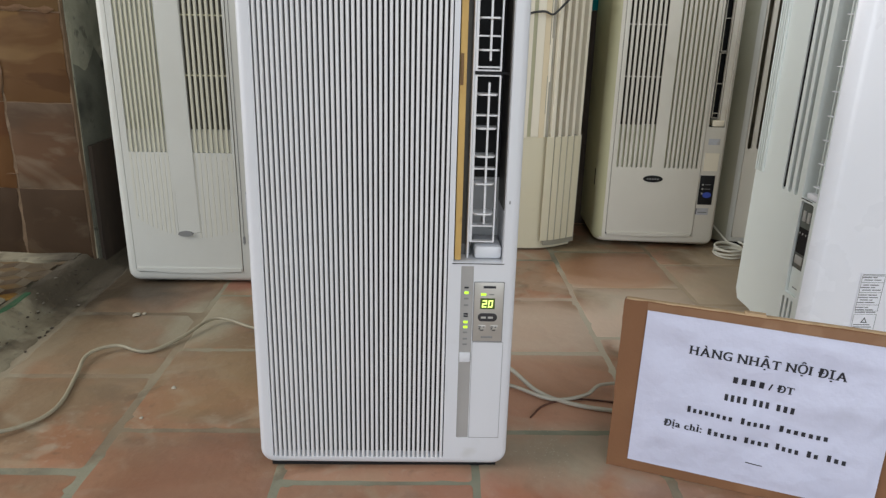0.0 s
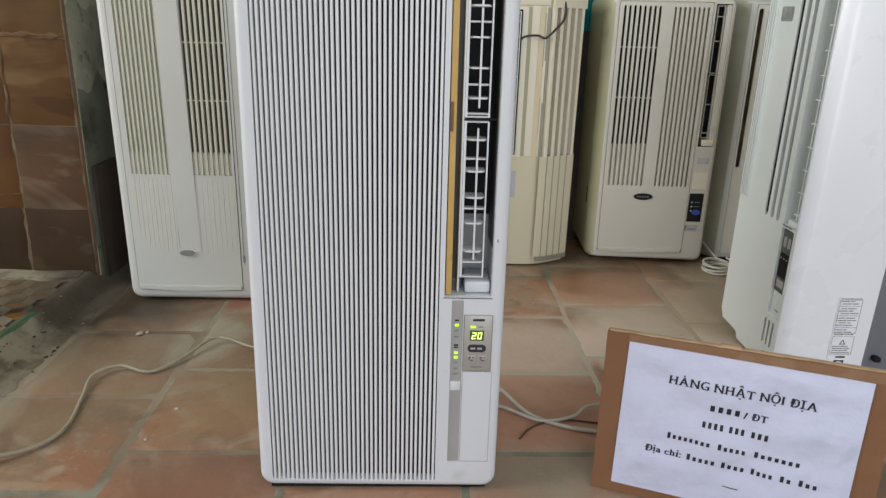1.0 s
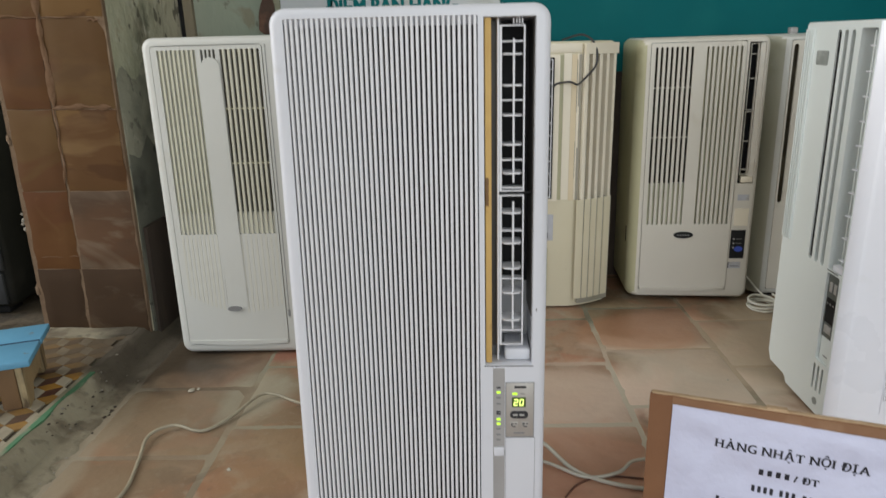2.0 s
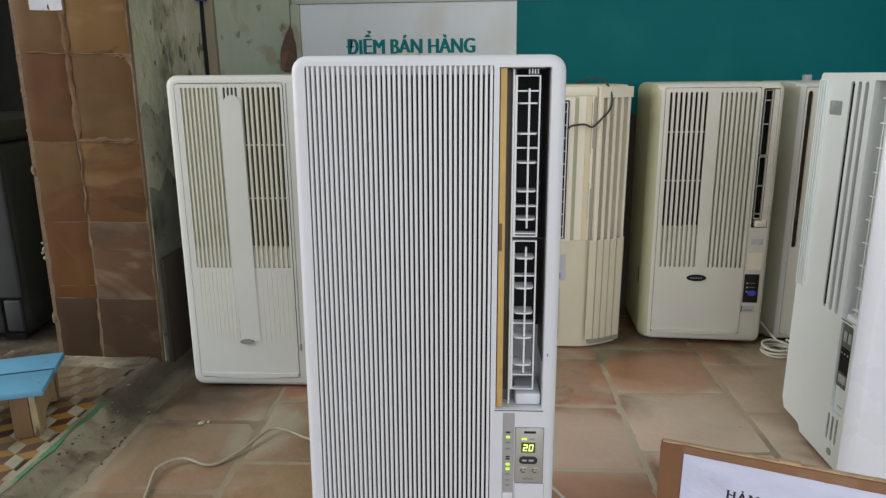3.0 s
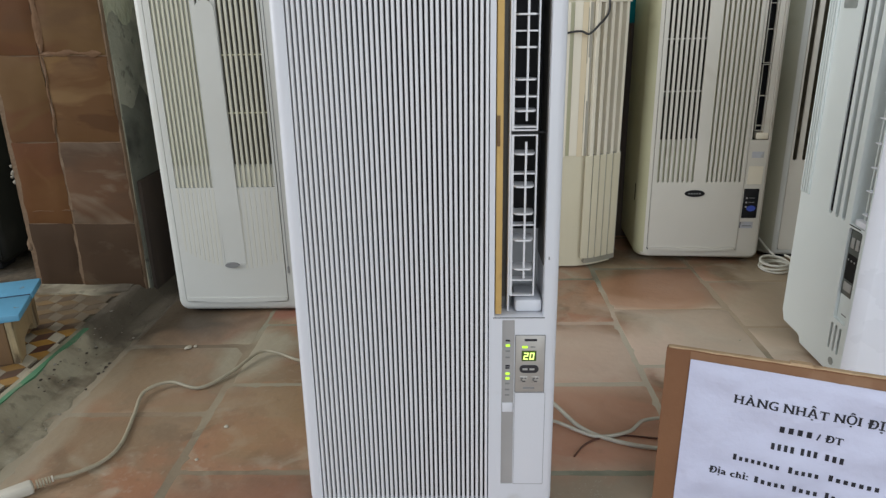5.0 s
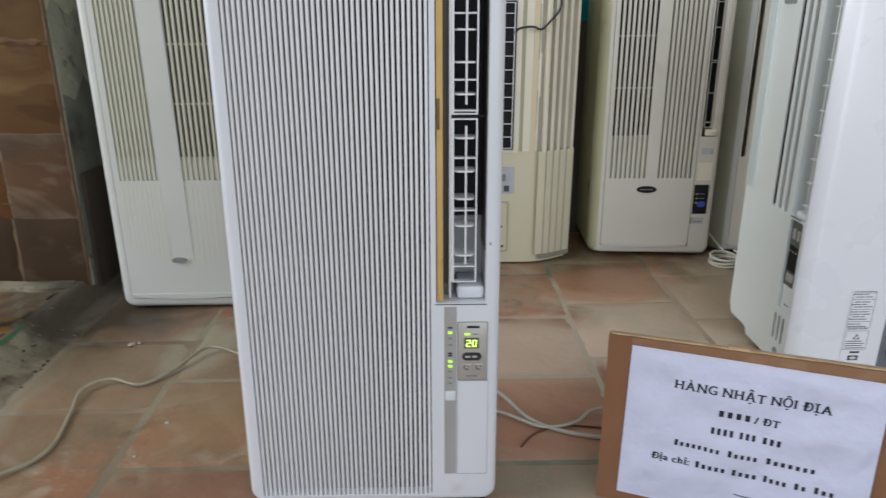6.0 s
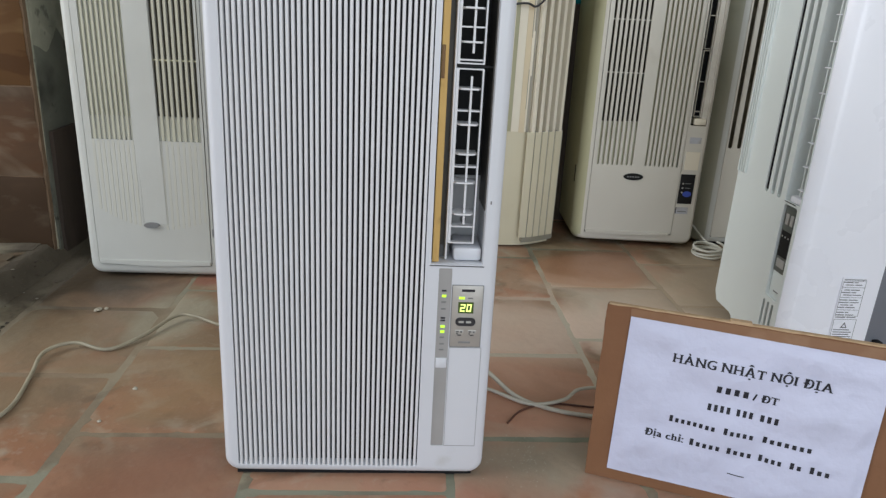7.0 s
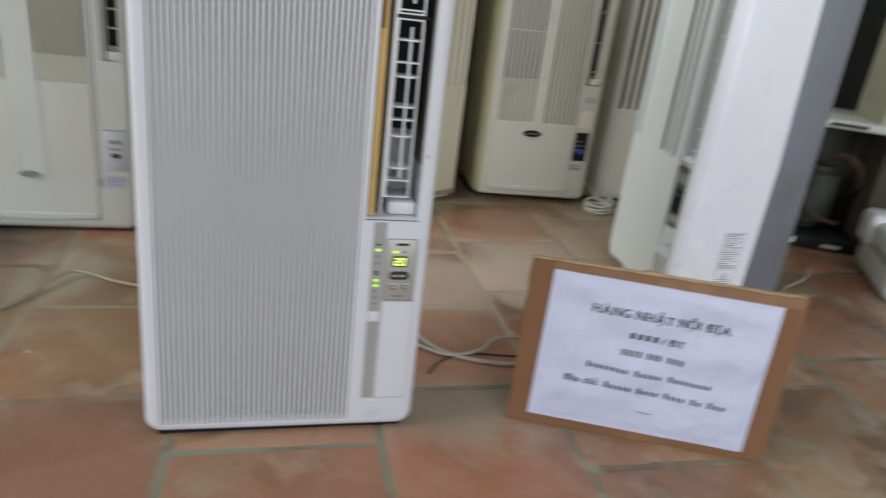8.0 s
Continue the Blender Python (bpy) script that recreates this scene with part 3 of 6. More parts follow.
def segments(text, h, w, gap, t):
    """Seven-segment figures, leaning a little."""
    on = {"2": "abged", "0": "abcdef"}
    bm = bmesh.new()
    for k, ch in enumerate(text):
        x = k * (w + gap)
        for sname in on[ch]:
            x0, x1, z0, z1 = {"a": (0, w, h - t, h), "d": (0, w, 0, t), "g": (0, w, h / 2 - t / 2, h / 2 + t / 2), "b": (w - t, w, h / 2, h), "c": (w - t, w, 0, h / 2), "e": (0, t, 0, h / 2), "f": (0, t, h / 2, h)}[sname]
            box(bm, x + x0, x + x1, -0.0003, 0.0, z0, z1)
    for v in bm.verts:
        v.co.x += 0.10 * v.co.z
    return bm


# ---- the setting ----
LEDGE = 0.04
FOOT_X, LINE_X, BACK_Y = -0.717, -0.757, 1.25

ground = thing("floor", pose(0, 0, 0), "worn reddish terracotta tile floor with dusty cement joints", "floor", kind="structure")
bm = bmesh.new()
box(bm, FOOT_X - 0.02, 2.6, -2.7, BACK_Y + 0.05, -0.12, -0.0007)
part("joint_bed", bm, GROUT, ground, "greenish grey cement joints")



def wall(name, x0, x1, y0, y1, z0, z1, m, label):
    ob = part(name, boxm(x0, x1, y0, y1, z0, z1), m)
    tagged(ob, label, "wall", kind="structure")
    return ob


wall("wall_north", -1.03, 2.6, BACK_Y + 0.004, BACK_Y + 0.2, -0.1, 3.0, WALL, "old plastered wall behind the sign sheet")
wall("wall_east", 2.6, 2.75, -2.7, BACK_Y + 0.2, -0.1, 3.0, WALL, "plain plastered side wall of the shop")
wall("wall_south_west", -3.4, -1.2, -2.85, -2.7, -0.1, 3.0, WALL, "plain wall beside the open shop front")
wall("wall_south_east", 2.1, 2.75, -2.85, -2.7, -0.1, 3.0, WALL, "plain wall beside the open shop front")
wall("wall_south_lintel", -1.2, 2.1, -2.85, -2.7, 2.5, 3.0, WALL, "plain wall over the open shop front")
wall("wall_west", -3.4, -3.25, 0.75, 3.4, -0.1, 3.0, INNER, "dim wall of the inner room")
# the opening under this lintel is assumed, made for the side fill
wall("wall_west_lintel", -3.4, -3.25, -2.7, 0.75, 2.7, 3.0, WALL, "plain wall over the assumed side opening")
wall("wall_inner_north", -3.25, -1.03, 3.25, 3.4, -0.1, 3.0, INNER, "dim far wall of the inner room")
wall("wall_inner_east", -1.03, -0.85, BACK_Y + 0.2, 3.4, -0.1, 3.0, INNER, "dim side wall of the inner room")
# ceiling out of view, kept pale to bounce light downwards
ceiling = tagged(part("ceiling", boxm(-3.4, 2.75, -2.85, 3.4, 3.0, 3.12), CEIL), "unseen pale ceiling closing the shop", "ceiling", kind="structure")
bm = boxm(-60, 60, -90, -2.85, -0.16, -0.1)
box(bm, -60, -3.4, -2.849, 60, -0.16, -0.1)
tagged(part("ground", bm, CEMENT), "grey cement yard outside the shop", "ground", kind="structure")

# raised ledge with patterned cement tiles, and its rough cement fillet
ledge = thing("ledge_floor", pose(0, 0, 0), "raised old floor of ochre, brown and cream cube-pattern cement tiles", "floor", kind="structure")
part("bed", boxm(-3.25, LINE_X - 0.03, -2.7, 3.25, -0.1, LEDGE - 0.004), DIRT, ledge)


def rhombs(ledge):
    """Cube pattern of three lozenges a hexagon; those by the partition are single pieces, the farther ones joined."""
    s = 0.034
    h = s * math.sqrt(3) / 2
    looks = (PAT_W, PAT_Y, PAT_B)
    words = ("cream tile lozenges", "ochre tile lozenges", "dark brown tile lozenges")
    x_end = LINE_X - 0.022
    corner = [Vector((s * math.sin(math.pi / 3 * k), s * math.cos(math.pi / 3 * k), 0)) for k in range(6)]

    def add(b, at, k):
        quad = [Vector(), corner[2 * k], corner[2 * k + 1], corner[(2 * k + 2) % 6]]
        mid = sum(quad, Vector()) / 4
        vs = [b.verts.new(at + mid + (q - mid) * 0.975) for q in quad]
        lo_ = [b.verts.new(v.co - Vector((0, 0, 0.004))) for v in vs]
        b.faces.new(vs)
        ring(b, vs, lo_)

    rest = [bmesh.new() for _ in looks]
    first = {}
    for j in range(-50, int(0.86 / (1.5 * s))):
        for i in range(int(1.75 / (2 * h))):
            c = Vector((x_end - 0.022 - (i + 0.5 * (j % 2)) * 2 * h, 0.02 + j * 1.5 * s, LEDGE))
            for k in range(3):
                if c.x > -1.12 and 0.08 < c.y < 0.80:
                    at = pose(c.x, c.y, c.z + random.uniform(-0.0004, 0.0004), random.uniform(-0.3, 0.3), random.uniform(-0.3, 0.3), 0)
                    if k in first:
                        share("lozenge", first[k], ledge, at)
                    else:
                        b = bmesh.new()
                        add(b, Vector(), k)
                        first[k] = part("lozenge", b, looks[k], ledge, at=at)
                else:
                    add(rest[k], c, k)
    for k, m in enumerate(looks):
        o = part("tile_pattern", rest[k], m, ledge, words[k])
        o["kind"] = "stuff"


rhombs(ledge)


def fillet():
    bm = bmesh.new()
    ny, nx = 150, 9
    rows_ = []
    for j in range(ny + 1):
        y = -2.7 + (BACK_Y + 2.7) * j / ny
        row = []
        for i in range(nx + 1):
            u = i / nx
            x = LINE_X - 0.03 + (FOOT_X + 0.035 - LINE_X + 0.03) * u
            s = min(max((x - LINE_X) / (FOOT_X - LINE_X), 0), 1)
            z = LEDGE * (1 - s) ** 1.1
            wob = noise.noise(Vector((x * 30, y * 22, 3))) * 0.0035 + noise.noise(Vector((x * 70, y * 60, 9))) * 0.003
            z += wob * (1 if 0 < i < nx else 0) * (0.4 if i < 3 else 1) + (0.002 if i == 0 else 0.003 if i < 3 else 0)
            if i == nx:
                z = -0.002
            row.append(bm.verts.new((x + noise.noise(Vector((y * 9, u * 4, 1))) * 0.012 * (u > 0.5), y, z)))
        rows_.append(row)
    for a, b in zip(rows_, rows_[1:]):
        for i in range(nx):
            bm.faces.new((a[i], a[i + 1], b[i + 1], b[i]))
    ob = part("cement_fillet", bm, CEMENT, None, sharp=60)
    tagged(ob, "rough grey cement fillet along the ledge", "kerb", kind="structure")
    bm = bmesh.new()
    last = None
    for j in range(61):
        y = -1.2 + 1.72 * j / 60
        wdt = 0.0052 + 0.0038 * noise.noise(Vector((y * 14, 0, 5)))
        a, b = bm.verts.new((LINE_X - 0.016, y, LEDGE + 0.005)), bm.verts.new((LINE_X - 0.016 + 2 * wdt, y, LEDGE + 0.005))
        if last:
            bm.faces.new((last[0], last[1], b, a))
        last = (a, b)
    got = bmesh.ops.extrude_face_region(bm, geom=bm.faces[:])
    for v in (g for g in got["geom"] if isinstance(g, bmesh.types.BMVert)):
        v.co.z -= 0.006
    ob = part("paint_line", bm, GREENLINE)
    tagged(ob, "faded green paint line along the ledge", "marking", kind="structure")


fillet()


def spill():
    bm = bmesh.new()
    last = None
    for j in range(121):
        y = -0.6 + 1.5 * j / 120
        w = 0.030 + 0.04 * noise.noise(Vector((y * 5, 2, 1))) + 0.02 * noise.noise(Vector((y * 23, 5, 1)))
        row = [bm.verts.new((FOOT_X - 0.01 + (w + 0.01) * t, y, 0.0052 * (1 - t) ** 0.8 + 0.0006 - 0.002 * (t == 1))) for t in (0, 0.35, 0.7, 0.9, 1)]
        if last:
            for a in range(4):
                bm.faces.new((last[a], last[a + 1], row[a + 1], row[a]))
        last = row
    ob = part("cement_spill", bm, CEMENT, None, sharp=70)
    tagged(ob, "thin smeared cement over the edge of the tiles", "cement", kind="structure")


spill()

# partition wall end with sandstone cladding
PX0, PX1, PY = -1.013, -0.749, 0.775
pier = thing("partition_wall", pose(-0.89, 0.775, 0) @ pose(0, 0, 0, 0, 0.9, 0) @ pose(0.89, -0.775, 0), "partition wall of stained plaster with a brown sandstone-clad end", "wall", kind="structure")


def rough_block(x0, x1, y0, y1, z0, z1, n, amp, seed):
    bm = bmesh.new()
    box(bm, x0, x1, y0, y1, z0, z1)
    bmesh.ops.subdivide_edges(bm, edges=bm.edges[:], cuts=n, use_grid_fill=True)
    for v in bm.verts:
        p = v.co * 14 + Vector((seed, seed, seed))
        v.co += Vector((noise.noise(p), noise.noise(p + Vector((7, 0, 0))), noise.noise(p + Vector((0, 9, 0))))) * amp
    return bm


part("plaster_core", rough_block(PX0 + 0.01, PX1, PY + 0.008, BACK_Y + 0.004, -0.08, 3.0, 26, 0.005, 2), PLASTER, pier, "grey-green stained plaster", sharp=70)
part("mortar_bed", rough_block(PX0 - 0.008, PX1 + 0.001, PY - 0.0060, PY + 0.0075, 0.0, 3.0, 44, 0.0010, 5), MORTAR, pier, "pale uneven mortar", sharp=70)

# corner shade by the ivory unit, laid on as two darkened skins
low_wall = rough_block(PX1 - 0.006, PX1 + 0.0045, PY + 0.010, BACK_Y - 0.05, 0.0, 0.585, 14, 0.003, 11)
for v in low_wall.verts:
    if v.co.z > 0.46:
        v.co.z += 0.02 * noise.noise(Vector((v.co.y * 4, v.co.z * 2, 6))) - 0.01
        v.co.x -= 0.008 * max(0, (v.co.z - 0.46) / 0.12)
fringe = rough_block(PX1 - 0.006, PX1 + 0.0030, PY + 0.009, BACK_Y - 0.05, 0.40, 0.80, 14, 0.003, 31)
for v in fringe.verts:
    if v.co.z > 0.62:
        v.co.z += 0.07 * noise.noise(Vector((v.co.y * 7, v.co.z * 3, 2)))
        v.co.x -= 0.009 * max(0, (v.co.z - 0.62) / 0.18)
part("damp_fringe", fringe, WALL_SHADE_MID, pier, "grey-green plaster darkened partway as shade", sharp=60)
part("damp_plaster", low_wall, WALL_SHADE, pier, "lower wall with painted corner shade", sharp=60)
part("dado", rough_block(PX1 + 0.005, PX1 + 0.014, PY + 0.022, BACK_Y - 0.06, 0.0, 0.30, 8, 0.002, 12), DADO, pier, "short dark board against the wall", sharp=60)


def ragged_edge():
    """Lumps of mortar left along the cladding's rough edge."""
    rnd = random.Random(5)
    for k in range(26):
        z = 0.05 + 0.048 * k + rnd.uniform(-0.015, 0.015)
        r = rnd.uniform(0.005, 0.011)
        b = bmesh.new()
        bmesh.ops.create_icosphere(b, subdivisions=2, radius=1.0)
        for v in b.verts:
            q = v.co * 1.6 + Vector((k * 3.3, 1, 2))
            v.co *= 1 + 0.6 * noise.noise(q)
            v.co = Vector((v.co.x * r * 0.8, v.co.y * r, v.co.z * r * rnd.choice((1.6, 1.6, 2.4))))
        part("mortar_lump", b, MORTAR, pier, at=pose(PX0 - 0.005 + rnd.uniform(-0.003, 0.003), PY + rnd.uniform(0.0, 0.012), z), sharp=60)
    for dx, z, r in ((-0.011, 0.325, 0.008), (-0.016, 0.342, 0.0045), (-0.009, 0.304, 0.007), (-0.018, 0.316, 0.004)):
        b = bmesh.new()
        bmesh.ops.create_icosphere(b, subdivisions=2, radius=r)
        for v in b.verts:
            v.co *= 1 + 0.7 * noise.noise(v.co * 130 + Vector((z * 90, 0, 0)))
        part("mortar_lump", b, LIME, pier, "pale lime lump", at=pose(PX0 + dx, PY + 0.002, z), sharp=60)


ragged_edge()
part("mortar_patch", rough_block(-0.968, -0.893, PY - 0.0125, PY + 0.01, 0.893, 1.03, 10, 0.006, 7), OLDLABEL, pier, "off-white filler patch", sharp=60)

foot = rough_block(PX0 - 0.01, LINE_X - 0.02, PY - 0.075, PY + 0.03, LEDGE - 0.01, LEDGE + 0.006, 12, 0.004, 14)
for v in foot.verts:
    if v.co.y < PY - 0.03:
        v.co.y += 0.035 * noise.noise(Vector((v.co.x * 16, 1, 3))) + 0.015
tagged(part("cement_foot", foot, CEMENT, None, sharp=70), "smeared grey cement at the partition's foot", "cement", kind="structure")

# signboard sheet along the back
sign = thing("sign_sheet", pose(0, 0, 0), "long white and teal shop sign sheet standing behind the units", "sign")
SX0, SXM, SX1, STOP = -0.449, 0.172, 2.3, 0.938
part("white_field", boxm(SX0, SXM, BACK_Y - 0.03, BACK_Y - 0.004, 0.62, STOP, bevel=0.001, seg=1), BOARD, sign, "pale grey-white field")
part("teal_field", boxm(SXM + 0.0005, SX1, BACK_Y - 0.031, BACK_Y - 0.004, 0.62, STOP, bevel=0.001, seg=1), TEAL, sign, "deep teal field")
part("rim", boxm(SX0 - 0.012, SX1 + 0.01, BACK_Y - 0.036, BACK_Y - 0.002, STOP + 0.0005, STOP + 0.022, bevel=0.002), ALU, sign, "pale top rim")
part("side_rim", boxm(SX0 - 0.028, SX0 - 0.001, BACK_Y - 0.034, BACK_Y - 0.002, 0.0, STOP, bevel=0.002), OLDWOOD, sign, "pale upright rim")
part("lettering", letters("ĐIỂM BÁN HÀNG", 0.0585, 0.0032, 0.374), TEALPRINT, sign, "teal capital lettering", at=pose(-0.131, BACK_Y - 0.0312, 0.799))

# unseen dark panel, added so the gaps between the units stay black
tagged(part("trim", boxm(SX0, SX1, BACK_Y - 0.028, BACK_Y + 0.003, 0.0, 0.6195), DADO), "dark unseen panel added to blacken the gaps between units", "panel", kind="structure")

boards = thing("old_door", pose(0, 0, 0), "old boarded door with faded green paint and a wood post", "door", kind="structure")
part("post", rough_block(-0.7235, -0.6975, BACK_Y - 0.045, BACK_Y + 0.002, 0.0, 2.1, 14, 0.0015, 3), POST, boards, "weathered wooden post", sharp=60)
part("gap", boxm(-0.7345, -0.7245, BACK_Y - 0.047, BACK_Y + 0.003, 0.0, 2.1), BLACK, boards, "dark crack beside the post")
part("board", rough_block(-0.6965, -0.479, BACK_Y - 0.03, BACK_Y + 0.001, 0.0, 2.1, 8, 0.0012, 8), OLDWOOD, boards, "faded greenish painted board", sharp=60)


def peeled():
    bm = bmesh.new()
    pts = []
    for k in range(22):
        a = 2 * math.pi * k / 22
        r = 1 + 0.28 * noise.noise(Vector((math.cos(a) * 2, math.sin(a) * 2, 4)))
        pts.append(((0.022 - 0.012 * math.sin(a)) * r * math.cos(a) + 0.004 * math.sin(a), 0.066 * r * math.sin(a)))
    plate(bm, pts, [], -0.004, 0.003)
    ob = part("peeled_patch", bm, RUST, boards, "dark brown peeled patch", at=pose(-0.486, BACK_Y - 0.0365, 0.815, 0, 4, 0))


peeled()

# ---- air conditioners ----


def root(m, name, label, group="air conditioners"):
    return thing(name, m, label, "air conditioner", group)


def louvre(parent, x0, x1, z0, z1, y, m, wide, thin, rods, label="", post=0.0019):
    """A leaf of the outlet: two rails, blades across, thin rods upright."""
    fr = bmesh.new()
    plate(fr, rr(x0, x1, z0, z1, 0.0006, 1), [rr(x0 + post, x1 - 0.0019, z0 + 0.0016, z1 - 0.0016, 0.0008, 1)], y, y + 0.008)
    leaf = part("louvre_leaf", fr, m, parent, label)
    for z in wide:
        b = bmesh.new()
        pts = [(x0 + 0.003, y + 0.001), (x0 + 0.006, y - 0.006), ((x0 + x1) / 2, y - 0.008), (x1 - 0.006, y - 0.006), (x1 - 0.003, y + 0.001), (x1 - 0.003, y + 0.022), (x0 + 0.003, y + 0.022)]
        lo_ = [b.verts.new((px, py, z - 0.001)) for px, py in pts]
        up_ = [b.verts.new((px, py, z + 0.001)) for px, py in pts]
        b.faces.new(lo_)
        b.faces.new(up_)
        ring(b, lo_, up_)
        part("blade", b, m, leaf)
    for z in thin:
        part("blade", boxm(x0 + 0.003, x1 - 0.002, y + 0.001, y + 0.014, z - 0.0009, z + 0.0009), m, leaf)
    for x, za, zb in rods:
        part("rod", boxm(x - 0.0012, x + 0.0012, y - 0.003, y + 0.002, za, zb), m, leaf)
    return leaf


def main_unit():
    x_mid = -0.0068
    u = root(pose(x_mid, 0, 0.008, -1.9, 0.45, 0), "air_conditioner", "white tall window air conditioner with ribbed front, switched on")
    W, Hh, Dp = 0.3376, 0.755, 0.225
    ox = -x_mid
    g = (-0.1575 + ox, 0.0745 + ox, 0.0115, 0.742)
    lv = (0.081 + ox, 0.144 + ox, 0.2945, 0.740)
    st = (0.0915 + ox, 0.1075 + ox, 0.043, 0.2895)
    holes = [rr(*g, 0.002, 2), rr(*lv, 0.0015, 2), rr(*st, 0.0008, 1)]
    part("housing", shell(W, Hh, Dp, 0.020, 0.009, holes, lip=0.004), WHITE, u, "white plastic housing")
    part("filter", boxm(g[0] - 0.002, g[1] + 0.002, 0.013, 0.016, g[2] - 0.002, g[3] + 0.002), MIDGREY, u, "dark grey filter mesh")
    # ribs
    n = 37
    pitch = (g[1] - g[0]) / n
    bm = bmesh.new()
    prof = [(-0.0015, 0.0115), (-0.00197, 0.0034), (-0.00186, 0.0012), (-0.0012, 0.0002), (0, 0.0), (0.0012, 0.0002), (0.00186, 0.0012), (0.00197, 0.0034), (0.0015, 0.0115)]
    lo_ = [bm.verts.new((x, y + 0.0006, g[2] - 0.0004)) for x, y in prof]
    up_ = [bm.verts.new((x, y + 0.0006, g[3] + 0.0004)) for x, y in prof]
    ring(bm, lo_, up_)
    bm.faces.new(lo_)
    bm.faces.new(up_)
    first = part("slat", bm, WHITE_RIB, u, "narrow upright white rib", at=pose(g[0] + pitch * 0.5, 0.0, 0))
    for k in range(1, n):
        share("slat", first, u, pose(g[0] + pitch * (k + 0.5), 0.0, 0))
    # sloped ends between the ribs
    for name_, za, zb in (("grille_head", g[3] + 0.0005, g[3] - 0.010), ("grille_foot", g[2] - 0.0005, g[2] + 0.0022)):
        b = bmesh.new()
        pts = [(0.0045, za), (0.0125, za), (0.0125, zb), (0.009, (za + zb) / 2)]
        l_ = [b.verts.new((g[0] - 0.001, y_, z_)) for y_, z_ in pts]
        r_ = [b.verts.new((g[1] + 0.001, y_, z_)) for y_, z_ in pts]
        ring(b, l_, r_)
        b.faces.new(l_)
        b.faces.new(r_)
        part(name_, b, WHITE, u)
    # outlet
    duct = bmesh.new()
    plate(duct, rr(lv[0] - 0.002, lv[1] + 0.002, lv[2] - 0.002, lv[3] + 0.002), [rr(lv[0] + 0.0005, lv[1] - 0.0005, lv[2] + 0.0005, lv[3] - 0.0005)], 0.0045, 0.075)
    part("duct", duct, WHITE, u, "white outlet duct")
    part("duct_lining", boxm(lv[0] - 0.002, lv[1] + 0.002, 0.0755, 0.079, 0.39, lv[3] + 0.002), BLACK, u, "black lining in the outlet")
    part("duct_floor", boxm(lv[0] - 0.002, lv[1] + 0.002, 0.0755, 0.079, lv[2] - 0.002, 0.3895), DUCT_PALE, u, "pale grey lower outlet")
    part("outlet_block", boxm(0.108 + ox, lv[1] - 0.001, 0.012, 0.07, lv[2] + 0.001, 0.3125, bevel=0.004), WHITE, u, "white block under the louvre")
    part("seam", boxm(lv[0] - 0.001, lv[1] + 0.0015, -0.0005, 0.001, lv[2] - 0.0022, lv[2] - 0.0012), BLACK, u, "thin dark seam under the outlet")
    # dark skin over the white duct wall, standing in for its shade
    part("outlet_cheek", boxm(lv[1] - 0.0016, lv[1] + 0.001, 0.010, 0.075, 0.36, lv[3] - 0.001), DUCT_SHADE, u, "outlet wall with shade in its colour")
    foam = part("foam_strip", boxm(0.0825 + ox, 0.0905 + ox, 0.003, 0.03, lv[2] + 0.002, lv[3] - 0.001, bevel=0.001), FOAM, u, "ochre foam strip")
    part("tab", boxm(0.083 + ox, 0.0868 + ox, 0.0012, 0.0032, 0.512, 0.548, bevel=0.0006), RAWWOOD, foam, "brown worn tab")
    # channel coloured dark above and paler at the foot, as light falls
    part("channel_wall", boxm(0.0915 + ox, 0.1035 + ox, 0.031, 0.07, 0.31, lv[3] - 0.002), DUCT_SHADE, u, "shade-toned channel beside the louvre")
    part("channel_foot", boxm(0.0915 + ox, 0.1035 + ox, 0.031, 0.07, lv[2] + 0.001, 0.3098), DUCT, u, "grey foot of the channel")
    part("channel_edge", boxm(0.0980 + ox, 0.1006 + ox, 0.013, 0.030, lv[2] + 0.002, lv[3] - 0.001, bevel=0.0008), WHITE_RIB, u, "pale channel edge")
    y = 0.015
    louvre(u, 0.1010 + ox, 0.1325 + ox, 0.528, 0.731, y, WHITE_RIB, [0.697, 0.660, 0.624, 0.588, 0.552], [0.712, 0.642, 0.568, 0.5325], [(0.1185 + ox, 0.54, 0.715)], "white upper louvre leaf", 0.0031)
    louvre(u, 0.1010 + ox, 0.1325 + ox, 0.317, 0.5235, y, WHITE_RIB, [0.501, 0.461, 0.427, 0.393, 0.355], [0.476, 0.411, 0.338], [(0.1185 + ox, 0.342, 0.515)], "white lower louvre leaf", 0.0031)
    part("screw", boxm(0.1195 + ox, 0.1265 + ox, 0.074, 0.0757, 0.3285, 0.3355, bevel=0.002), INKGREY, u, "small screw head")
    part("pivot", boxm(0.098 + ox, 0.143 + ox, 0.018, 0.021, 0.5245, 0.5272), BLACK, u, "dark pivot bar")
    for k in range(4):
        part("clip", boxm(0.1175 + ox + 0.0035 * k, 0.119 + ox + 0.0035 * k, 0.014, 0.03, 0.7325, 0.7385), WHITE_RIB, u)
    # indicator strip
    part("strip", boxm(st[0] - 0.001, st[1] + 0.001, 0.0012, 0.004, st[2] - 0.001, st[3] + 0.001), GREYSTRIP, u, "warm grey indicator strip")
    part("slider", boxm(st[0] + 0.001, st[1] - 0.001, -0.0006, 0.003, 0.1565, 0.1700, bevel=0.0006), WHITE, u, "small white slider")
    for z in (0.2535, 0.213, 0.206):
        part("lamp", boxm(0.0965 + ox, 0.1018 + ox, 0.0003, 0.0014, z - 0.0016, z + 0.0016, bevel=0.0003, seg=1), LED, u, "lit green lamp")
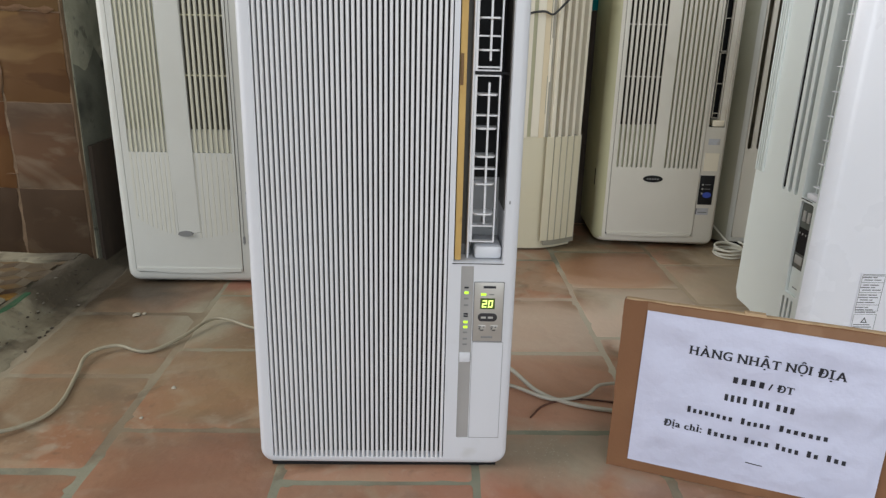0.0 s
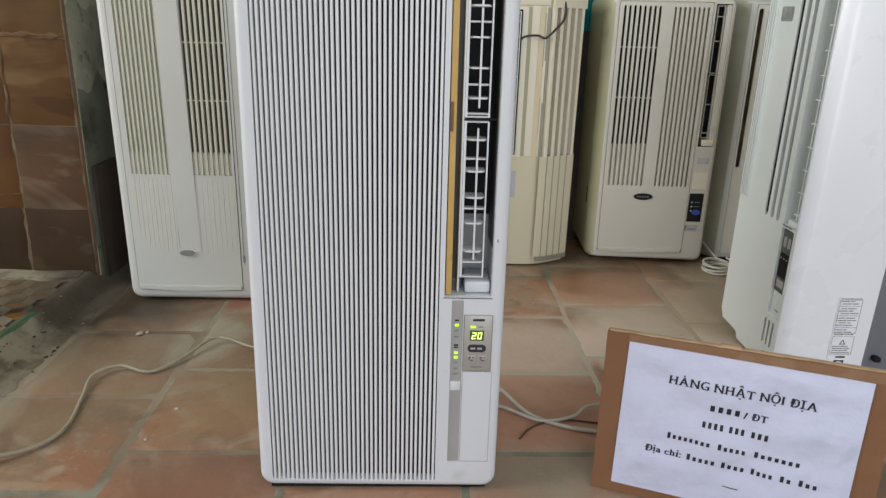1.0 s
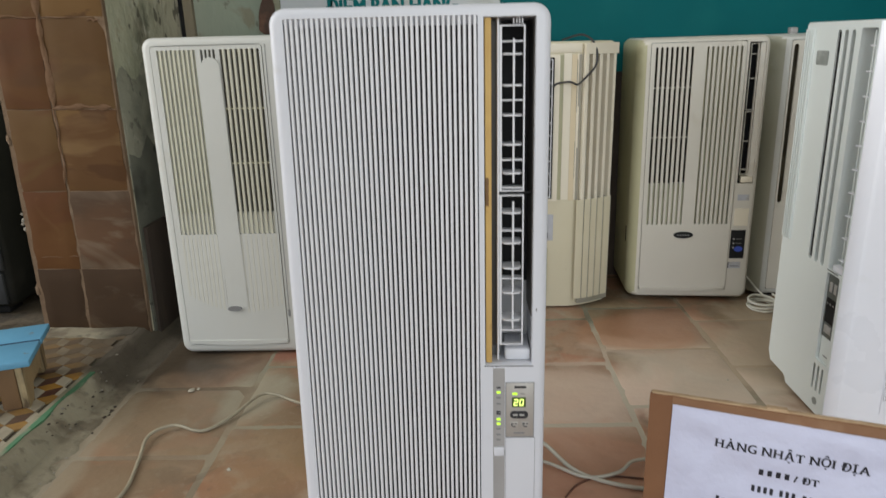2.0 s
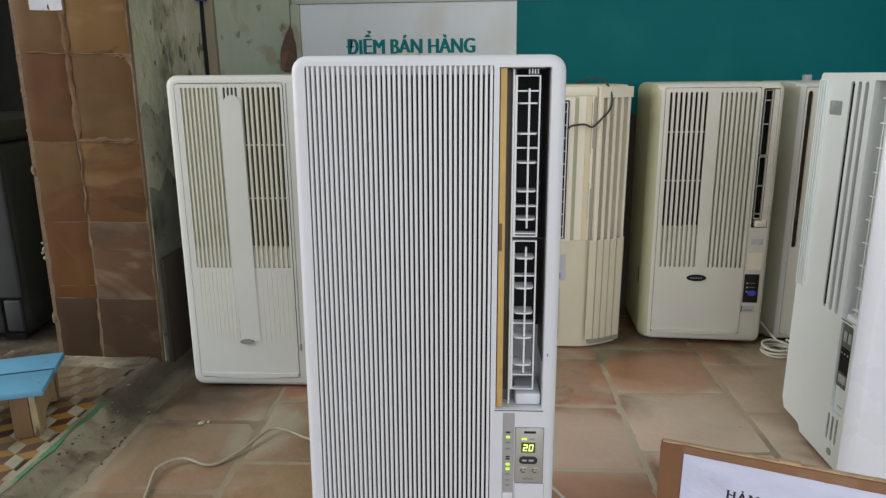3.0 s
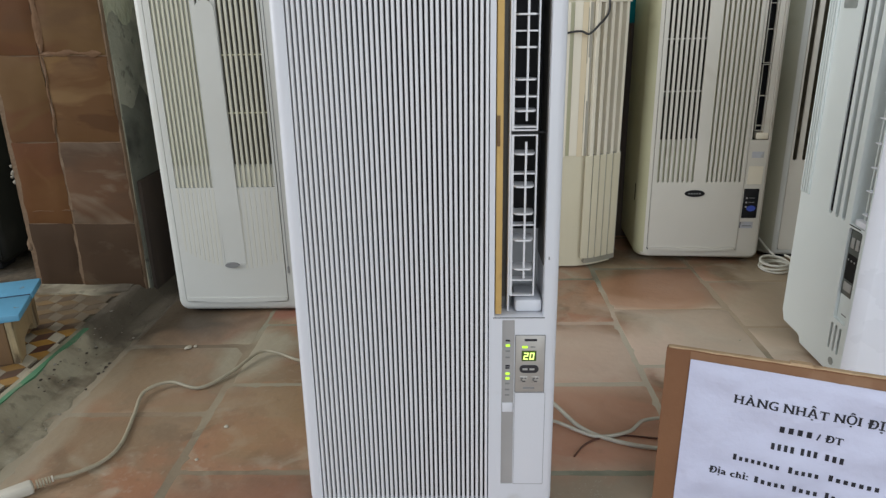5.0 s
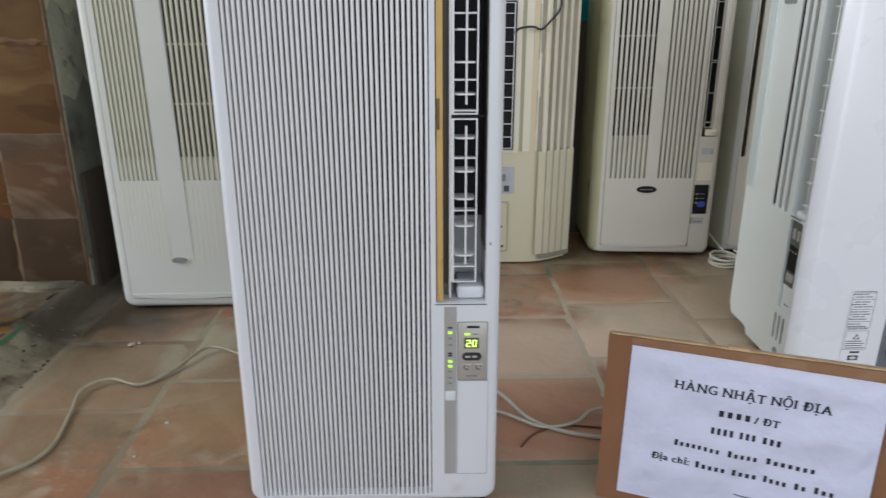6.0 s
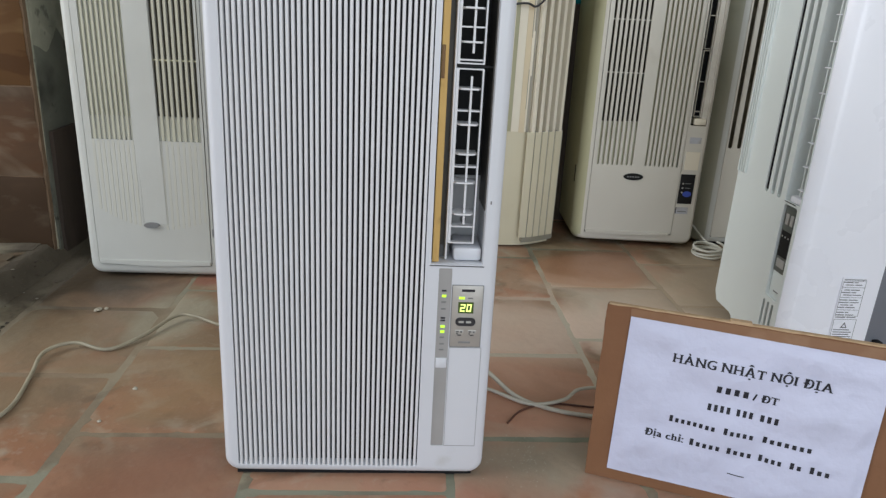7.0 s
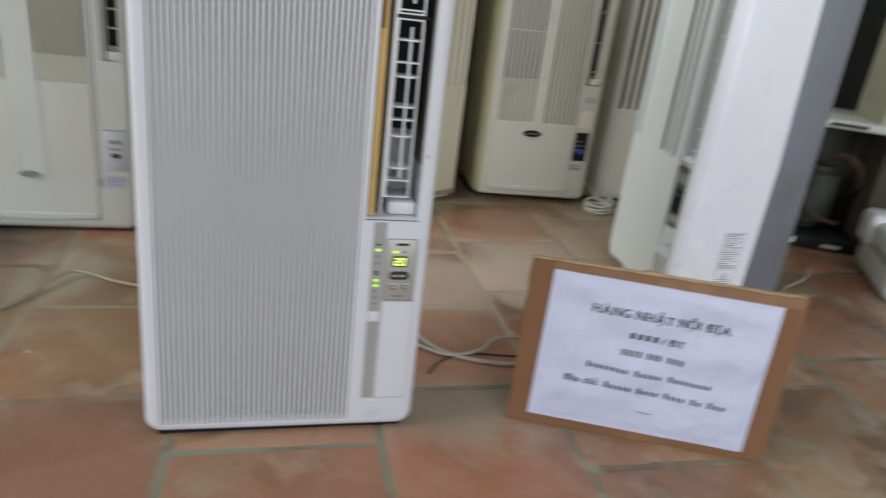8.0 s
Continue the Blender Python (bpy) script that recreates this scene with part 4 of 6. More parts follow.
    for z in (0.2605, 0.2455, 0.2365, 0.2245, 0.2212, 0.1985, 0.1895, 0.1815):
        part("print_bar", boxm(0.0962 + ox, 0.1018 + ox, 0.0005, 0.0013, z - 0.0010, z + 0.0010), INK if z in (0.2605, 0.2245, 0.2212) else INKGREY, u)
    # control plate
    cp = part("control_panel", boxm(0.1090 + ox, 0.1468 + ox, -0.0010, 0.002, 0.187, 0.2685, bevel=0.0007), SILVER, u, "silver control plate")
    px = 0.1090 + ox
    rim = bmesh.new()
    plate(rim, rr(px - 0.0006, px + 0.0384, 0.1864, 0.2691, 0.001, 2), [rr(px + 0.0002, px + 0.0376, 0.1872, 0.2683, 0.001, 2)], -0.0012, 0.0005)
    part("rim", rim, INKGREY, cp, "dark rim line")
    part("brand_bar", boxm(px + 0.0115, px + 0.0275, -0.0014, -0.0008, 0.2605, 0.2637), INK, cp)
    part("lamp", boxm(px + 0.0085, px + 0.0155, -0.0014, -0.0008, 0.2507, 0.2537), LED, cp, "small lit green lamp")
    part("print_bar", boxm(px + 0.0195, px + 0.0255, -0.0013, -0.0008, 0.2514, 0.2530), INKGREY, cp)
    disp = part("display", boxm(px + 0.0080, px + 0.0270, -0.0016, -0.0005, 0.2322, 0.2470, bevel=0.0004, seg=1), GLASS_DISPLAY, cp, "green temperature display")
    part("digits", segments("20", 0.0098, 0.0058, 0.0019, 0.0015), DIGIT, disp, "lit yellow-green digits", at=pose(px + 0.0102, -0.0017, 0.2347))
    bt = bmesh.new()
    plate(bt, rr(px + 0.0055, px + 0.0305, 0.2155, 0.2265, 0.0054, 5), [], -0.0022, -0.0005)
    key = part("button", bt, BUTTON, cp, "black rocker key")
    for k in (0.0095, 0.0185):
        part("print_bar", boxm(px + k, px + k + 0.0065, -0.0026, -0.0021, 0.2197, 0.2222), LIGHTKEY, key)
    for k in (0.006, 0.0215):
        kb = part("key", boxm(px + k, px + k + 0.0105, -0.0014, -0.0006, 0.2000, 0.2100, bevel=0.0006), SILVER, cp)
        for dx, dz, w_ in ((0.0012, 0.0076, 0.0034), (0.0012, 0.0050, 0.0022), (0.0030, 0.0030, 0.0046), (0.0064, 0.0074, 0.0024)):
            part("print_bar", boxm(px + k + dx, px + k + dx + w_, -0.0018, -0.0013, 0.2000 + dz - 0.0008, 0.2000 + dz + 0.0008), INKDARK, kb)
    part("print_bar", boxm(px + 0.0105, px + 0.0255, -0.0013, -0.0008, 0.1918, 0.1942), INKGREY, cp)
    # service flap seam
    fl = bmesh.new()
    plate(fl, rr(0.1085 + ox, 0.1492 + ox, 0.0435, 0.1855, 0.001, 2), [rr(0.1089 + ox, 0.1488 + ox, 0.0439, 0.1851, 0.001, 2)], -0.0004, 0.001)
    part("flap_seam", fl, INKGREY, u, "thin seam of the service flap")
    part("scuff", boxm(0.1478 + ox, 0.1495 + ox, -0.0004, 0.0008, 0.3705, 0.3745, bevel=0.0003, seg=1), INKGREY, u, "small chip in the frame")
    part("cork_block", rough_block(-0.053, -0.022, 0.14, 0.165, Hh - 0.002, Hh + 0.011, 4, 0.0015, 3), POST, u, "brown cork block on top", sharp=60)
    # black slab added to draw the contact shadow under the front
    part("base_plate", boxm(-0.155, 0.155, 0.010, 0.205, -0.0075, 0.0045), BLACK, u, "black slab standing in for the contact shadow")
    part("foot", boxm(-0.15, -0.11, 0.02, 0.2, -0.009, 0.003, bevel=0.003), BLACK, u)
    part("foot", boxm(0.11, 0.15, 0.02, 0.2, -0.009, 0.003, bevel=0.003), BLACK, u)
    return u


def slots(x0, x1, n, z0, z1, width, r=None):
    p = (x1 - x0 - width) / (n - 1)
    return [rr(x0 + k * p, x0 + k * p + width, z0, z1, width * 0.49 if r is None else r, 3) for k in range(n)]


def slot_panel(u, x0, x1, z0, z1, y, holes, m, backs, name="front_panel", label="", thick=0.006):
    bm = bmesh.new()
    plate(bm, rr(x0, x1, z0, z1, 0.006, 3), holes, y, y + thick)
    p = part(name, bm, m, u, label)
    for bx0, bx1, bz0, bz1, by, bmn in backs:
        part("backing", boxm(bx0, bx1, by, by + 0.003, bz0, bz1), bmn, p)
    return p


def ivory_unit():
    u = root(pose(-0.4675, 0.688, 0.006, -0.6, 0.3, 0), "air_conditioner", "ivory window air conditioner with slotted panel and oval badge")
    W, Hh, Dp = 0.337, 0.738, 0.22
    o = 0.4675
    pn = (-0.616 + o, -0.371 + o, 0.022, 0.721)
    lv = (-0.350 + o, -0.3145 + o, 0.345, 0.716)
    part("housing", shell(W, Hh, Dp, 0.024, 0.013, [rr(*pn, 0.008, 3), rr(*lv, 0.002, 2)], lip=0.006), IVORY, u, "ivory plastic housing")
    a0, a1, b0, b1 = -0.601 + o, -0.517 + o, -0.464 + o, -0.378 + o
    hl = slots(a0, a1, 9, 0.300, 0.711, 0.0052, 0.0008)
    hr = slots(b0, b1, 8, 0.300, 0.711, 0.0058, 0.0008)
    top = slots(-0.506 + o, -0.474 + o, 4, 0.655, 0.711, 0.0052, 0.0008)
    p = slot_panel(u, pn[0] + 0.0015, pn[1] - 0.0015, pn[2] + 0.0015, pn[3] - 0.0015, -0.001, hl + hr + top, IVORY,
                   [(a0 - 0.004, a1 + 0.004, 0.3485, 0.714, 0.0085, OLIVE_GAP), (b0 - 0.004, b1 + 0.004, 0.349, 0.714, 0.016, BROWNMESH),
                    (-0.511 + o, -0.469 + o, 0.65, 0.714, 0.016, BROWNMESH),
                    (a0 - 0.004, a1 + 0.004, 0.292, 0.348, 0.0052, IVORY_OLD), (b0 - 0.004, b1 + 0.004, 0.292, 0.3485, 0.0052, IVORY_OLD)],
                   label="ivory front panel with upright slots")
    for x0, x1, n, w in ((a0, a1, 9, 0.0052), (b0, b1, 8, 0.0058)):
        step = (x1 - x0 - w) / (n - 1)
        half = (step - w) / 2 - 0.0002
        rib = None
        for k in range(n - 1):
            at = pose(x0 + w + half + 0.0002 + step * k, 0, 0)
            if rib:
                share("slat", rib, p, at)
            else:
                rib = part("slat", boxm(-half, half, -0.0020, -0.0008, 0.300, 0.711, bevel=0.0006, seg=1), RIB_OLD, p, "yellowed upright slat", at=at)
    # faint mouldings running on below the slots
    bm = bmesh.new()
    for x0, x1, n in ((a0, a1, 9), (b0, b1, 8)):
        for k in range(n):
            x = x0 + (x1 - x0 - 0.0045) * k / (n - 1)
            drop = 0.106 + 0.03 * abs((x + 0.002) / 0.11) ** 2
            box(bm, x, x + 0.0052, -0.0013, -0.0004, drop, 0.2985)
    part("moulding", bm, IVORY_FAINT, p, "faint yellowed mouldings below the slots")
    for z in (0.585, 0.464):
        part("cross_bar", boxm(b0 - 0.002, b1 + 0.002, 0.001, 0.0035, z - 0.0013, z + 0.0013), CREAM_RIB, p)
    fin = bmesh.new()
    fx = -0.4865 + o
    pts = [(fx - 0.0250, 0.118), (fx + 0.0250, 0.118)] + [(fx + 0.0212 * math.cos(math.pi * k / 10), 0.674 + 0.0212 * math.sin(math.pi * k / 10)) for k in range(11)]
    plate(fin, pts, [], -0.0045, -0.001)
    bmesh.ops.bevel(fin, geom=[e for e in fin.edges if len(e.link_faces) == 2 and e.calc_face_angle(0) > 1], offset=0.001, segments=2, affect="EDGES")
    for v in fin.verts:
        if v.co.y < -0.002:
            v.co.y = -0.00115 + (v.co.y + 0.00115) * min(1, max(0, (v.co.z - 0.115) / 0.2)) ** 0.7
    part("centre_fin", fin, IVORY, p, "smooth rounded centre fin")
    bd = bmesh.new()
    plate(bd, oval(-0.494 + o, 0.116, 0.0165, 0.0062), [], -0.0062, -0.001)
    part("badge", bd, INKGREY, p, "grey oval badge")
    lip = bmesh.new()
    xs = [pn[0] + 0.004 + (pn[1] - pn[0] - 0.008) * k / 12 for k in range(13)]
    plate(lip, [(x, 0.027 - 0.005 * math.sin(math.pi * k / 12)) for k, x in enumerate(xs)] + [(x, 0.034) for x in reversed(xs)], [], -0.0040, 0.001)
    part("lower_lip", lip, IVORY, p, "curved lower lip")
    part("duct", boxm(lv[0] - 0.003, lv[1] + 0.003, 0.03, 0.034, lv[2] - 0.003, lv[3] + 0.003), BLACK, u, "black outlet duct")
    part("outlet_cheek", boxm(lv[0] + 0.0004, lv[0] + 0.007, 0.004, 0.0295, lv[2] + 0.001, lv[3] - 0.001), IVORY, u)
    louvre(u, lv[0] + 0.009, lv[1] - 0.003, lv[2] + 0.02, lv[3] - 0.003, 0.010, IVORY, [], [0.37 + 0.035 * k for k in range(10)], [], "ivory louvre leaf")
    part("outlet_block", boxm(lv[0] + 0.010, lv[1] - 0.001, 0.003, 0.028, lv[2] + 0.001, lv[2] + 0.018, bevel=0.002), IVORY, u)
    cp = part("control_panel", boxm(-0.356 + o, -0.312 + o, -0.0009, 0.002, 0.128, 0.214, bevel=0.0008), OLDLABEL, u, "grey control plate")
    part("knob", boxm(-0.343 + o, -0.326 + o, -0.005, -0.0005, 0.156, 0.1645, bevel=0.003), RUST, cp, "brown oval key")
    part("print_bar", boxm(-0.355 + o, -0.313 + o, -0.0014, -0.0008, 0.2105, 0.2125), INKGREY, cp)
    for z in (0.190, 0.186, 0.174):
        part("print_bar", boxm(-0.346 + o, -0.322 + o, -0.0014, -0.0008, z - 0.002, z + 0.001), INKGREY, cp)
    lb = part("label", boxm(-0.356 + o, -0.314 + o, -0.0006, 0.001, 0.092, 0.118), OLDLABEL, u, "bluish information label")
    for z in (0.112, 0.106, 0.1):
        part("print_bar", boxm(-0.352 + o, -0.327 + o, -0.001, -0.0005, z - 0.0008, z + 0.0008), FADEDBLUE, lb)
    part("seam", boxm(-0.3655 + o, -0.3640 + o, -0.0006, 0.001, 0.09, 0.72), INKGREY, u, "thin upright seam")
    part("latch", boxm(-0.3675 + o, -0.3625 + o, -0.0012, 0.002, 0.094, 0.110, bevel=0.0005, seg=1), INKGREY, u, "small dark latch")
    part("plinth", boxm(-0.15, 0.15, 0.05, 0.2, -0.006, 0.012), BLACK, u)
    return u


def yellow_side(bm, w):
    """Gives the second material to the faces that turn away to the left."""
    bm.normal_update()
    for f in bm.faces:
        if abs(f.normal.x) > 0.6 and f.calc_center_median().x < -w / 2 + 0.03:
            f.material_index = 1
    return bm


def beige_body(m, label):
    """The beige type: slotted panel, tall outlet, and rounded yellowed sides."""
    u = root(m, "air_conditioner", label)
    W, Hh, Dp = 0.325, 0.706, 0.225
    pn = (-0.131, 0.105, 0.032, 0.694)
    lv = (0.111, 0.152, 0.330, 0.690)
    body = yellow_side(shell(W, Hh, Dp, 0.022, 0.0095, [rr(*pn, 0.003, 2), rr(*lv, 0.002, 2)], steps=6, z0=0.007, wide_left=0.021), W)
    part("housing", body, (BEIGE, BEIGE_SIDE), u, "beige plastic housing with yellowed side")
    part("side_slot", boxm(-W / 2 - 0.0015, -W / 2 + 0.001, 0.045, 0.049, 0.16, 0.205), BLACK, u, "narrow dark slot")
    hl = slots(-0.119, -0.025, 8, 0.220, 0.683, 0.0062)
    hr = slots(0.007, 0.095, 8, 0.220, 0.681, 0.0056)
    p = slot_panel(u, pn[0] + 0.0012, pn[1] - 0.0012, pn[2] + 0.0012, pn[3] - 0.0012, -0.0015, hl + hr, BEIGE,
                   [(-0.122, -0.019, 0.3325, 0.688, 0.016, DARK), (-0.122, -0.019, 0.216, 0.3315, 0.0085, OLIVE_OLD), (0.003, 0.1, 0.216, 0.686, 0.0130, OLIVE_OLD)],
                   label="beige front panel with two groups of slots")
    for z in (0.582, 0.455):
        part("cross_bar", boxm(-0.119, -0.022, 0.001, 0.0035, z - 0.0013, z + 0.0013), BEIGE, p)
    bd = bmesh.new()
    plate(bd, oval(-0.0185, 0.190, 0.0260, 0.0092), [], -0.0042, -0.001)
    badge = part("badge", bd, BLACK, p, "black oval badge")
    for k in range(5):
        part("print_bar", boxm(-0.0350 + 0.0068 * k, -0.0305 + 0.0068 * k, -0.0046, -0.0041, 0.1884, 0.1916), INKGREY, badge)
    lip = bmesh.new()
    xs = [pn[0] + 0.004 + (pn[1] - pn[0] - 0.012) * k / 12 for k in range(13)]
    pts = [(x, 0.034 - 0.004 * math.sin(math.pi * k / 12)) for k, x in enumerate(xs)] + [(x, 0.040) for x in reversed(xs)]
    plate(lip, pts, [], -0.006, -0.001)
    part("lower_lip", lip, BEIGE, p, "curved lower lip")
    part("duct", boxm(lv[0] - 0.003, lv[1] + 0.003, 0.034, 0.038, lv[2] - 0.003, lv[3] + 0.003), BLACK, u, "black outlet duct")
    part("outlet_cheek", boxm(lv[1] - 0.012, lv[1] - 0.001, 0.003, 0.03, lv[2] + 0.002, lv[3] - 0.002), BEIGE, u)
    louvre(u, lv[0] + 0.007, lv[1] - 0.014, 0.520, lv[3] - 0.004, 0.009, BEIGE, [], [0.6, 0.66], [], "beige upper louvre leaf")
    louvre(u, lv[0] + 0.007, lv[1] - 0.014, 0.352, 0.517, 0.009, BEIGE, [], [0.365, 0.44], [], "beige lower louvre leaf")
    part("outlet_block", boxm(lv[0] + 0.010, lv[1] - 0.002, -0.001, 0.028, lv[2] + 0.002, lv[2] + 0.018, bevel=0.002), CREAM, u, "cream outlet block")
    cp = part("control_panel", boxm(0.108, 0.146, -0.0014, 0.002, 0.122, 0.202, bevel=0.0008), BLACK, u, "black control plate")
    for k in range(3):
        part("key", boxm(0.114, 0.1185, -0.0026, -0.001, 0.175 - 0.012 * k, 0.1795 - 0.012 * k, bevel=0.0015), LIGHTKEY, cp)
        part("print_bar", boxm(0.122, 0.137, -0.0018, -0.0012, 0.1765 - 0.012 * k, 0.1782 - 0.012 * k), INKGREY, cp)
    mk = bmesh.new()
    plate(mk, oval(0.130, 0.149, 0.0115, 0.0078), [], -0.0020, -0.0012)
    part("mark", mk, INKBLUE, cp, "blue oval patch")
    lb = part("label", boxm(0.106, 0.140, -0.0008, 0.001, 0.094, 0.112), OLDLABEL, u, "small pale label")
    part("print_bar", boxm(0.1065, 0.1085, -0.0012, -0.0006, 0.095, 0.111), INK, lb)
    part("print_bar", boxm(0.112, 0.136, -0.0012, -0.0006, 0.099, 0.102), INKGREY, lb)
    part("sticker", boxm(0.116, 0.146, -0.0005, 0.001, 0.284, 0.300), OLDLABEL, u, "faded paper sticker")
    part("tape", boxm(0.112, 0.149, -0.0008, 0.001, 0.214, 0.262, bevel=0.0004, seg=1), CREAM, u, "patch of cream tape")
    part("plinth", boxm(-0.13, 0.145, 0.06, 0.2, -0.006, 0.014), BLACK, u)
    return u


def cream_unit():
    u = root(pose(0.279, 0.955, 0.006, 0, 0.5, 0), "air_conditioner", "yellowed cream window air conditioner with deep side grooves and stray cable")
    Hh = 0.703
    x_l, x_f, x_r, y_r, dp = -0.170, 0.080, 0.164, 0.048, 0.24
    bm = bmesh.new()
    plan = [(x_l, dp), (x_l, 0.012), (x_l + 0.012, 0.0), (x_f - 0.02, 0.0), (x_f, 0.004)]
    plan += [(x_f + (x_r - x_f) * t, 0.004 + (y_r - 0.004) * t ** 1.35) for t in (0.25, 0.5, 0.75, 1.0)]
    plan += [(x_r + 0.001, y_r + 0.02), (x_r + 0.001, dp)]
    lo_ = [bm.verts.new((x, y, 0.0)) for x, y in plan]
    up_ = [bm.verts.new((x, y, Hh - 0.004)) for x, y in plan]
    cx, cy = sum(p[0] for p in plan) / len(plan), 0.11
    cap = [bm.verts.new((x + (cx - x) * 0.025, y + (cy - y) * 0.035, Hh)) for x, y in plan]
    ring(bm, lo_, up_)
    ring(bm, up_, cap)
    bm.faces.new(cap)
    bm.faces.new(lo_)
    part("housing", bm, CREAM_LOW, u, "yellowed cream plastic housing", sharp=30)
    part("upper_face", boxm(0.0325, 0.0515, -0.0016, 0.001, 0.302, 0.676), CREAM, u, "pale cream upper face")
    part("groove", boxm(0.0700, 0.0770, -0.0024, 0.001, 0.302, 0.672), GROOVE, u, "groove with shade in its colour")
    part("upper_face", boxm(0.066, 0.0698, -0.0022, 0.001, 0.302, 0.676), CREAM, u, "pale cream upper face")
    fr = bmesh.new()
    plate(fr, rr(-0.074, 0.022, 0.300, 0.672, 0.003, 2), [rr(-0.070, 0.0085, 0.306, 0.666, 0.002, 2)], -0.007, 0.001)
    f = part("outlet_frame", fr, CREAM, u, "raised outlet frame")
    part("duct", boxm(-0.070, 0.0085, -0.0015, -0.0005, 0.306, 0.666), BLACK, f, "black outlet duct")
    louvre(u, -0.066, 0.004, 0.31, 0.662, -0.012, WHITE_RIB, [], [0.34 + 0.033 * k for k in range(10)], [(-0.031, 0.33, 0.65)], "white louvre leaf")
    part("groove_strip", boxm(0.0225, 0.032, -0.0012, 0.001, 0.302, 0.672), BEIGE_SIDE, u, "yellowed groove strip")
    part("tape", boxm(0.052, 0.0655, -0.0010, 0.001, 0.30, 0.672), TAPE, u, "strip of old masking tape")
    part("tape_edge", boxm(0.0657, 0.0668, -0.0030, 0.001, 0.530, 0.660), GROOVE, u, "dark edge of the tape")
    part("loose_strip", boxm(0.0668, 0.0725, -0.0034, -0.0021, 0.440, 0.545, bevel=0.0005, seg=1), CREAM, u, "loose cream strip")
    part("tape_edge", boxm(0.0726, 0.0737, -0.0030, 0.001, 0.455, 0.540), GROOVE, u, "dark edge of the tape")
    part("tape_edge", boxm(0.0650, 0.0660, -0.0030, 0.001, 0.360, 0.455), GROOVE, u, "dark edge of the tape")
    part("head_band", boxm(x_l + 0.014, x_f - 0.004, -0.0035, 0.002, 0.676, Hh - 0.004, bevel=0.002), CREAM, u, "raised band over the outlet")
    # ribs on the bent side
    tt = [0.05, 0.245, 0.45, 0.67, 0.90]
    for k, t in enumerate(tt):
        x, y = x_f + (x_r - x_f) * t, 0.004 + (y_r - 0.004) * t ** 1.35
        a = math.degrees(math.atan2((y_r - 0.004) * 1.35 * max(t, 0.05) ** 0.35, x_r - x_f))
        b = bmesh.new()
        box(b, -0.0048, 0.0048, -0.018, 0.001, 0.303, 0.672, bevel=0.0012, seg=1)
        part("rib", b, CREAM, u, at=pose(x, y, 0, 0, 0, a))
    # the skirt below: shallow ribs parted by narrow lines
    edges = [-0.13] + [t + 0.055 for t in tt[:-1]] + [0.985]
    for ta, tb in zip(edges, edges[1:]):
        t = max((ta + tb) / 2, 0.001)
        x, y = x_f + (x_r - x_f) * (ta + tb) / 2, 0.004 + (y_r - 0.004) * t ** 1.35
        a = math.degrees(math.atan2((y_r - 0.004) * 1.35 * max(t, 0.05) ** 0.35, x_r - x_f))
        half = (tb - ta) * 0.047 - 0.0009
        part("skirt_rib", boxm(-half, half, -0.0188, -0.0150, 0.026, 0.304, bevel=0.0010, seg=1), CREAM_LOW, u, at=pose(x, y, 0, 0, 0, a))
    top_band = bmesh.new()
    pl = [(x_f + (x_r - x_f) * t, 0.004 + (y_r - 0.004) * t ** 1.35) for t in (0, 0.25, 0.5, 0.75, 1.0)]
    fa, deep_ = [], []
    for k, (x, y) in enumerate(pl):
        a = math.atan2((y_r - 0.004) * 1.35 * max(k / 4, 0.05) ** 0.35, x_r - x_f)
        fa.append((x + 0.0185 * math.sin(a), y - 0.0185 * math.cos(a)))
        deep_.append((x + 0.0162 * math.sin(a), y - 0.0162 * math.cos(a)))
    vs = [[top_band.verts.new((x, y, z)) for x, y in fa] + [top_band.verts.new((x, y + 0.002, z)) for x, y in reversed(pl)] for z in (0.672, Hh - 0.004)]
    ring(top_band, vs[0], vs[1])
    top_band.faces.new(vs[0])
    top_band.faces.new(vs[1])
    low = bmesh.new()
    vl = [[low.verts.new((x, y, z)) for x, y in deep_] + [low.verts.new((x, y + 0.004, z)) for x, y in reversed(pl)] for z in (0.012, 0.305)]
    ring(low, vl[0], vl[1])
    low.faces.new(vl[0])
    low.faces.new(vl[1])
    part("rib_base", low, GROOVE, u, "shade-toned base under the side grooves")
    part("rib_head", top_band, CREAM, u, "band over the side grooves")
    # groove bottoms coloured darker than the ribs to draw their shade
    back = bmesh.new()
    inner = [(x, y - 0.0022) for x, y in pl]
    rows_ = [[back.verts.new((x, y, z)) for x, y in inner] for z in (0.305, 0.672)]
    for k in range(len(inner) - 1):
        back.faces.new((rows_[0][k], rows_[0][k + 1], rows_[1][k + 1], rows_[1][k]))
    got = bmesh.ops.extrude_face_region(back, geom=back.faces[:])
    for v in (g_ for g_ in got["geom"] if isinstance(g_, bmesh.types.BMVert)):
        v.co.y += 0.002
    part("groove_back", back, GROOVE, u, "groove bottoms with shade in their colour")
    lb = part("label", boxm(-0.052, 0.015, -0.0008, 0.001, 0.19, 0.262), OLDLABEL, u, "torn blue-grey label")
    part("print_bar", boxm(-0.012, 0.002, -0.0013, -0.0006, 0.196, 0.212), INKDARK, lb)
    part("print_bar", boxm(-0.03, -0.008, -0.0013, -0.0006, 0.224, 0.242), INKGREY, lb)
    pk = bmesh.new()
    plate(pk, rr(-0.10, 0.002, 0.03, 0.170, 0.004, 2), [rr(-0.097, -0.002, 0.034, 0.166, 0.003, 2)], -0.0022, 0.001)
    part("pocket_rim", pk, BEIGE_SIDE, u, "rim of the control pocket")
